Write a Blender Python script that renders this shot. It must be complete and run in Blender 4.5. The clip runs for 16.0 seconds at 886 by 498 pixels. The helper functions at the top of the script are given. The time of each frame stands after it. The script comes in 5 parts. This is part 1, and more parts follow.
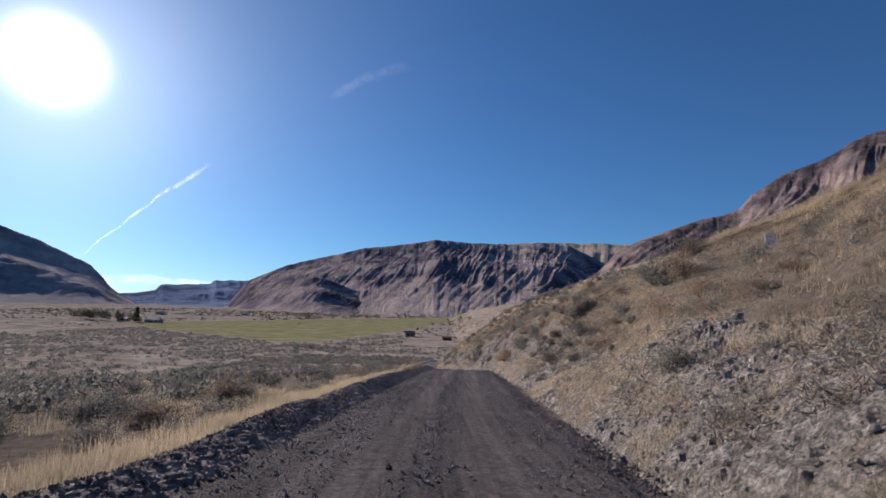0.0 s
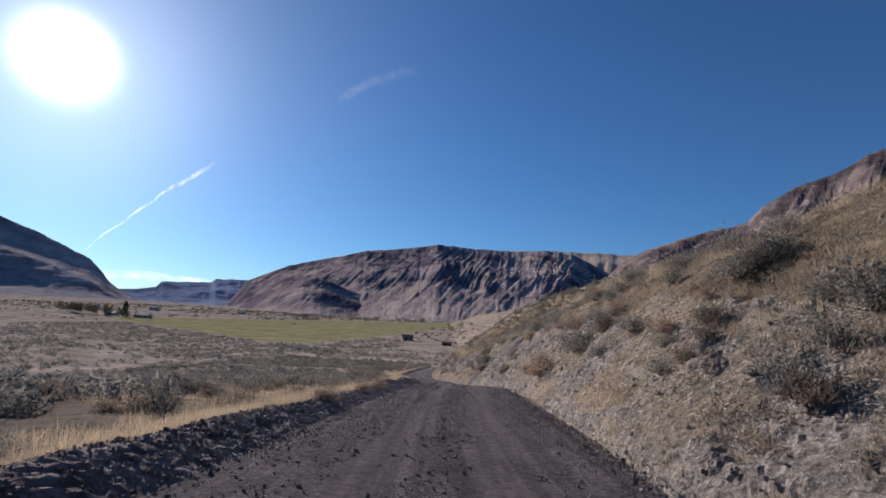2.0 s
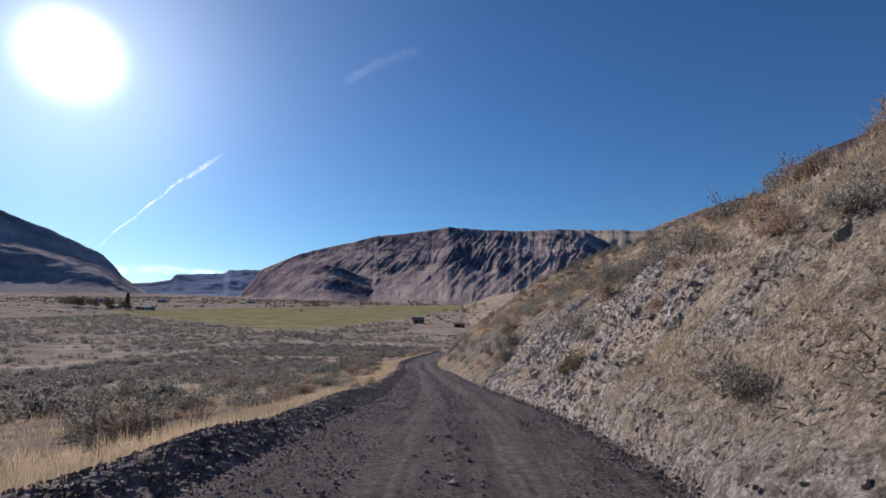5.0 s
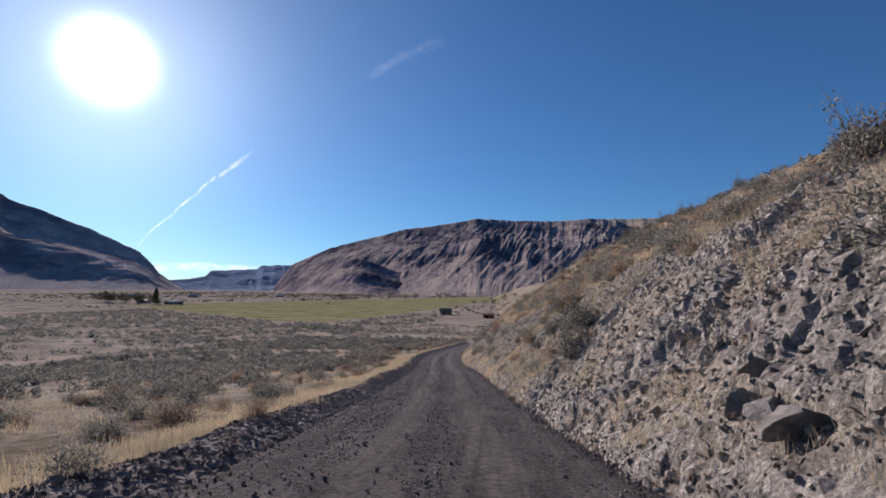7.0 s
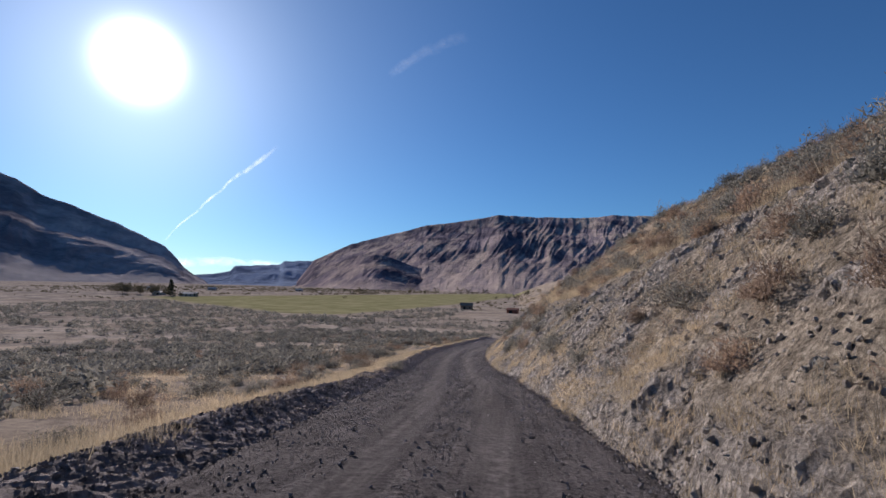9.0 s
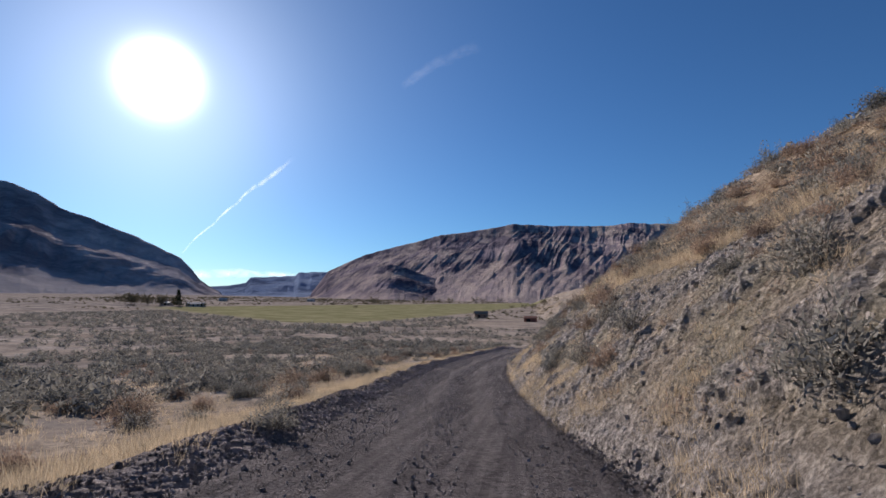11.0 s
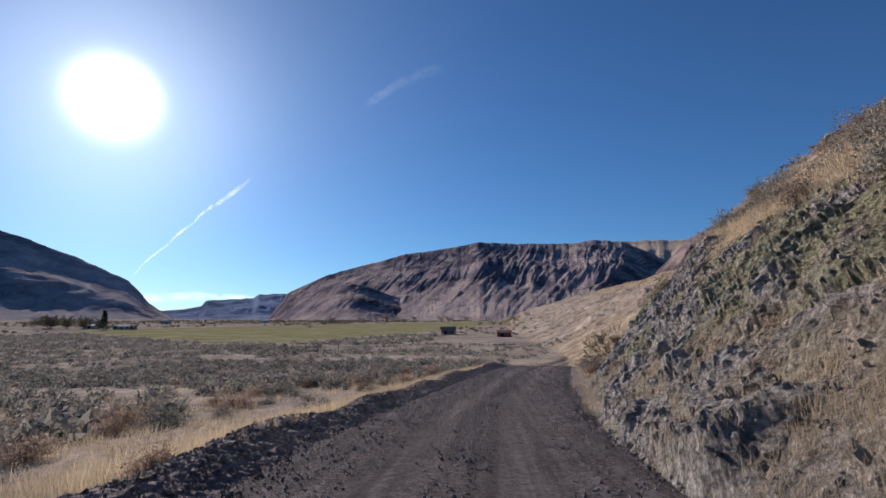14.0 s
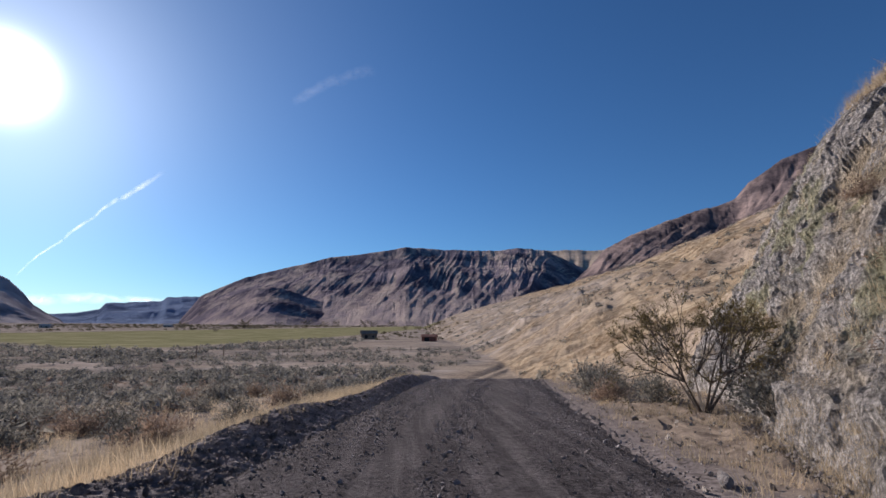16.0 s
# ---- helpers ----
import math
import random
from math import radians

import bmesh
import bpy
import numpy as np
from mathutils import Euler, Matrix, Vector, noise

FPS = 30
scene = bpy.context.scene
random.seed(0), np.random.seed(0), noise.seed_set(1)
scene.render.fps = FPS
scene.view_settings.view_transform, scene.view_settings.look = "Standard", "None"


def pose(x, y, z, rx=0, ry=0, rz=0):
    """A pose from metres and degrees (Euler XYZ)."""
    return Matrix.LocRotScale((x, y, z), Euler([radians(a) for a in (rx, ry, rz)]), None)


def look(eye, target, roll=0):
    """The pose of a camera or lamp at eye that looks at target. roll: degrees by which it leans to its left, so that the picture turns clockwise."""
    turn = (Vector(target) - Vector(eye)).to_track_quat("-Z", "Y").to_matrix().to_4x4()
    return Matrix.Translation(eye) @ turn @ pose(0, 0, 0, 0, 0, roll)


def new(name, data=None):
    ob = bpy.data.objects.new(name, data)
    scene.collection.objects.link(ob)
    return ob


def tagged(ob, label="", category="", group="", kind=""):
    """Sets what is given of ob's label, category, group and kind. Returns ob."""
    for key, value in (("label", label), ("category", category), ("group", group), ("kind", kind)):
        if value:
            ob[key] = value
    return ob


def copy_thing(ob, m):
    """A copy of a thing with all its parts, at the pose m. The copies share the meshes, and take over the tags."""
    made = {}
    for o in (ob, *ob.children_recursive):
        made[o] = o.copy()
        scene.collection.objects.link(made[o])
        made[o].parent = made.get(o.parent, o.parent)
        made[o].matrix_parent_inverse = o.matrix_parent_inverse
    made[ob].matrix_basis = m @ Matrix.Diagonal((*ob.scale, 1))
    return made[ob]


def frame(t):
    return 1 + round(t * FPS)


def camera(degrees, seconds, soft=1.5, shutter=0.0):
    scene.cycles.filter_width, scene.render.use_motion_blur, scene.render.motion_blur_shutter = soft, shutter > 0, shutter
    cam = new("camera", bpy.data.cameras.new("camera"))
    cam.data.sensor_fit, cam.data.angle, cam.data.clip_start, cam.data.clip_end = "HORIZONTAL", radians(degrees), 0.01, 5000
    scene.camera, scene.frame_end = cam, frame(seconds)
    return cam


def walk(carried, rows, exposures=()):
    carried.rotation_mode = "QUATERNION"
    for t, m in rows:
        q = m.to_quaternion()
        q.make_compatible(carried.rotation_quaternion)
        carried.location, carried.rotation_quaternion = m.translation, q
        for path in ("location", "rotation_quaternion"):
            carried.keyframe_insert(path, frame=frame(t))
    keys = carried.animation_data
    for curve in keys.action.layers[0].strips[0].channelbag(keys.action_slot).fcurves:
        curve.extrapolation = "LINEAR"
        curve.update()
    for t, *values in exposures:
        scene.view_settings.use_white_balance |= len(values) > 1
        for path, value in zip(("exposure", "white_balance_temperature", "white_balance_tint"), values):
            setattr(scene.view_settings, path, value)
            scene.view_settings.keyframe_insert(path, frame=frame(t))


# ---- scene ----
cam = camera(83.9, 16.0)
PATH = [
    (0.0, (-0.000, -0.000, 1.620), (-0.020, 9.917, 2.906), 1.92),
    (0.5, (0.259, 5.866, 1.124), (0.238, 15.774, 2.478), 2.08),
    (1.0, (0.481, 11.408, 0.656), (0.368, 21.316, 2.010), 2.67),
    (1.5, (0.647, 16.219, 0.261), (0.519, 26.117, 1.680), 3.62),
    (2.0, (0.816, 20.628, -0.040), (0.727, 30.529, 1.359), 3.67),
    (2.5, (1.021, 24.908, -0.314), (1.031, 34.807, 1.108), 3.35),
    (3.0, (1.273, 29.126, -0.607), (1.316, 39.026, 0.801), 2.42),
    (3.5, (1.540, 33.267, -0.889), (1.548, 43.184, 0.395), 2.04),
    (4.0, (1.678, 37.194, -1.217), (1.612, 47.122, -0.022), 1.71),
    (4.2, (1.725, 38.800, -1.370), (1.612, 48.732, -0.210), 1.77),
    (6.3, (2.856, 53.973, -2.672), (2.190, 63.904, -1.706), 0.70),
    (6.5, (2.804, 55.833, -2.916), (2.062, 65.760, -1.965), 0.69),
    (7.0, (2.613, 60.578, -3.560), (1.739, 70.499, -2.662), 0.89),
    (7.5, (2.384, 65.525, -4.216), (1.416, 75.439, -3.333), 0.79),
    (8.0, (2.065, 70.543, -4.851), (0.991, 80.442, -3.927), 0.49),
    (8.5, (1.650, 75.889, -5.505), (0.431, 85.778, -4.647), 0.80),
    (9.0, (1.239, 81.348, -6.193), (-0.067, 91.227, -5.359), 1.43),
    (9.2, (1.074, 83.365, -6.475), (-0.197, 93.249, -5.652), 1.00),
    (11.3, (-0.157, 101.306, -8.247), (-1.810, 111.112, -7.195), 1.31),
    (11.5, (-0.435, 103.600, -8.511), (-2.116, 113.401, -7.456), 1.41),
    (12.0, (-1.184, 109.526, -9.167), (-2.839, 119.322, -8.028), 0.86),
    (12.5, (-1.853, 115.342, -9.842), (-3.342, 125.160, -8.662), 0.42),
    (13.0, (-2.415, 121.361, -10.360), (-3.785, 131.182, -9.068), 0.18),
    (13.5, (-2.950, 127.182, -10.862), (-4.156, 137.015, -9.502), 0.05),
    (14.0, (-3.316, 132.704, -11.288), (-4.208, 142.558, -9.836), -0.02),
    (14.5, (-3.436, 138.040, -11.630), (-3.965, 147.912, -10.127), 0.41),
    (15.0, (-3.373, 142.954, -11.948), (-3.449, 152.837, -10.424), 0.43),
    (15.5, (-3.075, 147.574, -12.265), (-2.731, 157.447, -10.710), -0.24),
    (16.0, (-2.658, 152.047, -12.534), (-2.083, 161.907, -10.964), 0.20),
]
walk(cam, [(t, look(eye, target, roll)) for t, eye, target, roll in PATH], ((0, 0.38, 6500, 14), (16, 0.38, 6500, 14)))

# ---- light: a low winter sun over the left side of the valley, clear sky ----
SUN_AZ, SUN_EL = radians(40.4), radians(21.2)
SUN_WAY = Vector((-math.sin(SUN_AZ) * math.cos(SUN_EL), math.cos(SUN_AZ) * math.cos(SUN_EL), math.sin(SUN_EL)))
world = bpy.data.worlds.new("clear_sky")
scene.world = world
world.use_nodes = True
wn, wl = world.node_tree.nodes, world.node_tree.links
wn.clear()
sky = wn.new("ShaderNodeTexSky")
sky.sky_type, sky.sun_disc = "NISHITA", False
sky.sun_elevation, sky.sun_rotation = SUN_EL, -SUN_AZ
sky.altitude, sky.air_density, sky.dust_density, sky.ozone_density = 700, 1.0, 0.3, 4.0
sky_bg = wn.new("ShaderNodeBackground")
sky_bg.inputs["Strength"].default_value = 0.058
sky_out = wn.new("ShaderNodeOutputWorld")
deep = wn.new("ShaderNodeMix")
deep.data_type, deep.blend_type = "RGBA", "MULTIPLY"
deep.inputs[0].default_value, deep.inputs[7].default_value = 1.0, (0.56, 0.93, 1.22, 1)
wl.new(sky.outputs[0], deep.inputs[6])
wl.new(deep.outputs[2], sky_bg.inputs[0])
# the glare of the sun's aureole in the thin air round its disc
coord = wn.new("ShaderNodeTexCoord")
dot = wn.new("ShaderNodeVectorMath")
dot.operation = "DOT_PRODUCT"
dot.inputs[1].default_value = SUN_WAY
wl.new(coord.outputs["Generated"], dot.inputs[0])
lobes = None
for power, gain in ((1250, 5.0), (60, 0.27), (11, 0.092)):
    clip = wn.new("ShaderNodeMath")
    clip.operation = "MAXIMUM"
    clip.inputs[1].default_value = 0.0
    wl.new(dot.outputs["Value"], clip.inputs[0])
    lift = wn.new("ShaderNodeMath")
    lift.operation = "POWER"
    lift.inputs[1].default_value = power
    wl.new(clip.outputs[0], lift.inputs[0])
    size = wn.new("ShaderNodeMath")
    size.operation = "MULTIPLY"
    size.inputs[1].default_value = gain
    wl.new(lift.outputs[0], size.inputs[0])
    if lobes is None:
        lobes = size
    else:
        both = wn.new("ShaderNodeMath")
        both.operation = "ADD"
        wl.new(lobes.outputs[0], both.inputs[0])
        wl.new(size.outputs[0], both.inputs[1])
        lobes = both
glare = wn.new("ShaderNodeBackground")
glare.inputs["Color"].default_value = (0.95, 0.96, 1.0, 1)
wl.new(lobes.outputs[0], glare.inputs["Strength"])
total = wn.new("ShaderNodeAddShader")
wl.new(sky_bg.outputs[0], total.inputs[0])
wl.new(glare.outputs[0], total.inputs[1])
wl.new(total.outputs[0], sky_out.inputs[0])
sun_data = bpy.data.lights.new("sun", "SUN")
sun_data.energy, sun_data.angle, sun_data.color = 5.0, radians(0.53), (1.0, 0.905, 0.83)
sun = new("sun", sun_data)
sun.matrix_world = look(SUN_WAY * 100, (0, 0, 0))

# ---- noise on arrays ----


def lattice(ix, iy, seed):
    h = (ix.astype(np.int64) * 374761393 + iy.astype(np.int64) * 668265263 + seed * 974634777) & 0xFFFFFFFF
    h = ((h ^ (h >> 13)) * 1274126177) & 0xFFFFFFFF
    return ((h ^ (h >> 16)) & 0xFFFFFF) / float(0xFFFFFF)


def soft_noise(x, y, seed=0):
    """Value noise from -1 to 1, one cell a unit."""
    x, y = np.asarray(x, float), np.asarray(y, float)
    ix, iy = np.floor(x), np.floor(y)
    fx, fy = x - ix, y - iy
    fx, fy = fx * fx * (3 - 2 * fx), fy * fy * (3 - 2 * fy)
    a, b = lattice(ix, iy, seed), lattice(ix + 1, iy, seed)
    c, d = lattice(ix, iy + 1, seed), lattice(ix + 1, iy + 1, seed)
    return 2 * ((a + (b - a) * fx) * (1 - fy) + (c + (d - c) * fx) * fy) - 1


def fractal(x, y, octaves=4, seed=0, ridged=False):
    out, amp, total_amp = 0.0, 1.0, 0.0
    for k in range(octaves):
        n = soft_noise(x * 2.03**k + 17.3 * k, y * 2.03**k - 9.1 * k, seed + k)
        out = out + amp * ((1 - 2 * np.abs(n)) if ridged else n)
        total_amp += amp
        amp *= 0.5
    return out / total_amp


def cells(x, y, seed=0):
    """Distance to the nearest and second nearest of scattered seeds, and the nearest one's random number."""
    x, y = np.asarray(x, float), np.asarray(y, float)
    ix, iy = np.floor(x), np.floor(y)
    d1, d2, who = np.full(x.shape, 9.0), np.full(x.shape, 9.0), np.zeros(x.shape)
    for ox in (-1, 0, 1):
        for oy in (-1, 0, 1):
            cx, cy = ix + ox, iy + oy
            d = np.hypot(cx + lattice(cx, cy, seed) - x, cy + lattice(cx, cy, seed + 1) - y)
            near = d < d1
            d2 = np.where(near, d1, np.minimum(d2, d))
            who = np.where(near, lattice(cx, cy, seed + 2), who)
            d1 = np.where(near, d, d1)
    return d1, d2, who


def shards(x, y, seed=0, tilt=1.0):
    """Flat facets, each set back and tilted by chance, with steps between them; about -0.5 to 0.5."""
    ix, iy = np.floor(x), np.floor(y)
    best, out = np.full(x.shape, 9.0), np.zeros(x.shape)
    for ox in (-1, 0, 1):
        for oy in (-1, 0, 1):
            cx, cy = ix + ox, iy + oy
            dx, dy = x - cx - lattice(cx, cy, seed), y - cy - lattice(cx, cy, seed + 1)
            d = dx * dx + dy * dy
            h = lattice(cx, cy, seed + 2) - 0.5 + tilt * ((lattice(cx, cy, seed + 3) - 0.5) * dx + (lattice(cx, cy, seed + 4) - 0.5) * dy)
            near = d < best
            out = np.where(near, h, out)
            best = np.where(near, d, best)
    return out


def smooth(a, b, x):
    t = np.clip((x - a) / (b - a), 0, 1)
    return t * t * (3 - 2 * t)


def curve_of(table):
    xs, ys = np.array([p[0] for p in table], float), np.array([p[1] for p in table], float)

    def at(v):
        # linear between the rows, rounded by averaging over some metres
        return sum(np.interp(np.asarray(v, float) + o, xs, ys) for o in (-5, -2.5, 0, 2.5, 5)) / 5

    return at


# ---- the lie of the land: the road runs along y, u is the distance to the right of its middle ----
road_x = curve_of(((-60, -1.5), (0, -0.3), (20, 0.55), (38, 1.45), (54, 2.5), (66, 2.1), (81, 0.95), (101, -0.5), (115, -2.1), (127, -3.2),
                   (138, -3.7), (146, -3.5), (153, -2.8), (163, -1.5), (176, 0.7), (190, 3.4), (210, 9), (235, 18), (270, 30), (330, 46)))
road_z = curve_of(((-60, 5.0), (0, 0), (11, -0.96), (21, -1.66), (33, -2.51), (40, -3.05), (54, -4.29), (66, -5.86), (76, -7.12), (84, -8.1),
                   (101, -9.87), (115, -11.46), (127, -12.48), (138, -13.25), (152, -14.15), (166, -14.75), (178, -15.2), (184, -15.55), (189, -16.9), (198, -18.4), (230, -18.7), (330, -18.8)))
foot_u = curve_of(((-60, 3.1), (30, 3.2), (60, 2.9), (120, 2.8), (140, 2.8), (149, 2.85), (153, 3.1), (157, 3.9), (161, 6.0), (165, 7.8), (171, 9.0), (180, 8.0), (190, 5.0), (200, 3), (210, 1), (235, -6), (270, -17), (330, -32), (900, -32)))
cut_slope = curve_of(((-60, 0.62), (10, 0.63), (24, 0.66), (34, 0.84), (45, 1.08), (60, 1.1), (70, 1.0), (85, 1.15), (100, 1.1), (118, 1.05), (138, 1.05),
                      (146, 1.07), (153, 1.13), (158, 1.4), (161, 1.8), (165, 2.1), (171, 1.7), (176, 0.9), (184, 0.5), (240, 0.49), (300, 0.44), (400, 0.38)))
high_z = curve_of(((-60, 13.0), (0, 12.8), (24, 12.6), (36, 10.8), (46, 9.0), (58, 8.0), (72, 7.0), (86, 8.1), (100, 7.8), (120, 6.8), (140, 6.0), (152, 5.4), (160, 4.8), (166, 4.9), (171, 4.4), (176, 2.0),
                   (182, 0.5), (190, 2.0), (200, 6.0), (215, 12), (240, 14), (400, 14), (900, 10)))
high_slope = curve_of(((-60, 0.33), (30, 0.33), (44, 0.3), (58, 0.3), (70, 0.36), (80, 0.44), (100, 0.53), (120, 0.62), (140, 0.64), (166, 0.6), (176, 0.5), (900, 0.4)))
shoulder = curve_of(((-60, 0), (114, 0), (132, 0.9), (142, 1.5), (160, 1.0), (172, 1.8), (180, 0), (900, 0)))
# the ground eases off above the first thirty metres of the hillside
ease_slope = curve_of(((-60, 0.26), (60, 0.27), (90, 0.4), (120, 0.5), (160, 0.46), (176, 0.32), (900, 0.3)))


def soft_min(a, b, k):
    h = np.clip(0.5 + 0.5 * (b - a) / k, 0, 1)
    return b + (a - b) * h - k * h * (1 - h)


def valley_z(x, y):
    d = np.hypot(x, y - 60)
    return -18.8 + 0.011 * np.clip(d - 420, 0, 1200) + 0.35 * fractal(x / 60, y / 60, 3, 5)


def hill_base(y, u):
    """The even form of the hillside: it climbs to a shoulder, then eases into a bench that leads to the foot of the escarpment."""
    near = np.clip(u - 30, 0, 40)
    return high_z(y) + high_slope(y) * (np.minimum(u, 30) - 30) + ease_slope(y) * (near - near**2 / 110) + 0.07 * np.clip(u - 70, 0, None) + shoulder(y) * np.exp(-(((u - 21) / 6.0) ** 2))


def crest_u(y):
    """Where the cut bank meets the hillside."""
    y = np.atleast_1d(np.asarray(y, float))
    u = foot_u(y)[:, None] + np.linspace(1.5, 15, 90)[None]
    over = road_z(y)[:, None] + cut_slope(y)[:, None] * (u - foot_u(y)[:, None]) > hill_base(y[:, None], u)
    return foot_u(y) + np.where(over.any(1), np.linspace(1.5, 15, 90)[over.argmax(1)], 11.0)


def land(y, u):
    """Height of the bare ground."""
    y, u = np.asarray(y, float), np.asarray(u, float)
    x = road_x(y) + u
    floor = valley_z(x, y)
    late = smooth(195, 330, y)
    zr = road_z(y) * (1 - late) + floor * late
    # the plain on the left, falling away from the road to the valley's floor
    fall = np.clip(-u - 5.0, 0, None)
    plain = zr - 0.55 - 0.060 * fall + 0.10 * fractal(x / 2.3, y / 2.3, 3, 11) + 0.35 * fractal(x / 14, y / 14, 2, 12) * smooth(6, 20, -u)
    plain = -soft_min(-plain, -floor, 3.0)
    plain = plain * (1 - late) + floor * late
    # the berm of graded stones along the road's left edge
    wob = fractal(y / 3.4, y * 0 + 3, 1, 21)
    berm = 0.30 * np.exp(-(((u + 3.85 + 0.25 * wob) / np.where(u + 3.85 + 0.25 * wob > 0, 0.68, 0.52)) ** 2)) * (0.85 + 0.4 * fractal(y / 2.6, u / 2.0, 1, 22)) * (1 - late)
    t = smooth(-6.2, -4.0, u)
    z = plain * (1 - t) + (zr - 0.03) * t + berm
    # the bank on the right: a cut slope under the natural hillside
    foot = foot_u(y) + 0.35 * fractal(y / 4.0, y * 0, 3, 31)
    over = np.clip(u - foot, 0, None)
    rough = smooth(0.2, 3, over)
    cut = zr + cut_slope(y) * over + rough * (0.55 * fractal(x / 3.6, y / 3.6, 4, 32) + 0.16 * fractal(x / 0.7, y / 0.7, 3, 33))
    hill = hill_base(y, u)
    hill = hill + 0.9 * fractal(x / 11, y / 11, 4, 34) + 0.14 * fractal(x / 1.1, y / 1.1, 3, 36)
    # a dip in the brow, then a swelling
    hill = hill + (0.7 * np.exp(-(((y - 54) / 6) ** 2)) - 1.0 * np.exp(-(((y - 38.5) / 6) ** 2))) * np.exp(-(((u - 12) / 4.5) ** 2)) - 1.9 * np.exp(-(((y - 22) / 5) ** 2) - ((u - 14.0) / 4.5) ** 2)
    hill = hill + smooth(48, 110, u) * 3.0 * fractal(y / 60, u / 50, 4, 45)
    hill = hill + smooth(38, 75, u) * (1 - smooth(165, 200, y)) * (1.6 * fractal(y / 19, u / 15, 4, 46, True) + 0.8 * fractal(y / 5, u / 5, 3, 47, True))
    # low terraces step down the long grassed slope beyond the outcrop
    hill = hill + smooth(190, 230, y) * smooth(14, 40, u) * (2.4 * fractal(y / 30, u / 18, 4, 48, True) + 0.7 * fractal(y / 9, u / 7, 3, 49, True))
    ends = 1 - smooth(1150, 1900, y + 0.35 * np.clip(u, 0, None))
    hill = floor + (hill - floor) * ends
    cut = cut + smooth(185, 215, y) * smooth(4, 20, over) * (2.2 * fractal(y / 26 + u / 40, u / 15, 4, 50, True) + 0.5 * fractal(y / 7, u / 6, 3, 51, True))
    bank = soft_min(cut, hill, 1.6)
    z = np.where(u > foot, bank, z)
    return z


def ground_at(x, y):
    return float(land(np.array([y]), np.array([x - road_x(y)]))[0])

# ---- materials ----


def tint(node_tree, lo, hi, scale, detail=6.0, rough=0.6, spread=(0.42, 0.58), vector=None):
    """A two-colour noise; gives the colour's socket and the noise's."""
    n, l = node_tree.nodes, node_tree.links
    tex = n.new("ShaderNodeTexNoise")
    tex.inputs["Scale"].default_value, tex.inputs["Detail"].default_value, tex.inputs["Roughness"].default_value = scale, detail, rough
    if vector:
        l.new(vector, tex.inputs["Vector"])
    ramp = n.new("ShaderNodeValToRGB")
    ramp.color_ramp.elements[0].position, ramp.color_ramp.elements[1].position = spread
    ramp.color_ramp.elements[0].color, ramp.color_ramp.elements[1].color = (*lo, 1), (*hi, 1)
    l.new(tex.outputs["Fac"], ramp.inputs[0])
    return ramp.outputs[0], tex.outputs["Fac"]


def blend(node_tree, fac, a, b, mode="MIX"):
    m = node_tree.nodes.new("ShaderNodeMix")
    m.data_type, m.blend_type = "RGBA", mode
    for value, socket in ((fac, m.inputs[0]), (a, m.inputs[6]), (b, m.inputs[7])):
        if isinstance(value, bpy.types.NodeSocket):
            node_tree.links.new(value, socket)
        elif isinstance(value, (int, float)):
            socket.default_value = value
        else:
            socket.default_value = (*value, 1)
    return m.outputs[2]


def step_of(node_tree, value, lo, hi):
    r = node_tree.nodes.new("ShaderNodeMapRange")
    r.inputs["From Min"].default_value, r.inputs["From Max"].default_value = lo, hi
    node_tree.links.new(value, r.inputs["Value"])
    return r.outputs[0]


def attribute(node_tree, name):
    a = node_tree.nodes.new("ShaderNodeAttribute")
    a.attribute_name = name
    return a.outputs["Fac"]


def base_material(name, rough=1.0, spec=0.0):
    m = bpy.data.materials.new(name)
    m.use_nodes = True
    b = m.node_tree.nodes["Principled BSDF"]
    b.inputs["Roughness"].default_value = rough
    b.inputs["Specular IOR Level"].default_value = spec
    return m, m.node_tree, b


def place(node_tree):
    g = node_tree.nodes.new("ShaderNodeNewGeometry")
    return g.outputs["Position"]


def relief(node_tree, bsdf, height, strength, distance):
    b = node_tree.nodes.new("ShaderNodeBump")
    b.inputs["Strength"].default_value, b.inputs["Distance"].default_value = strength, distance
    node_tree.links.new(height, b.inputs["Height"])
    node_tree.links.new(b.outputs[0], bsdf.inputs["Normal"])


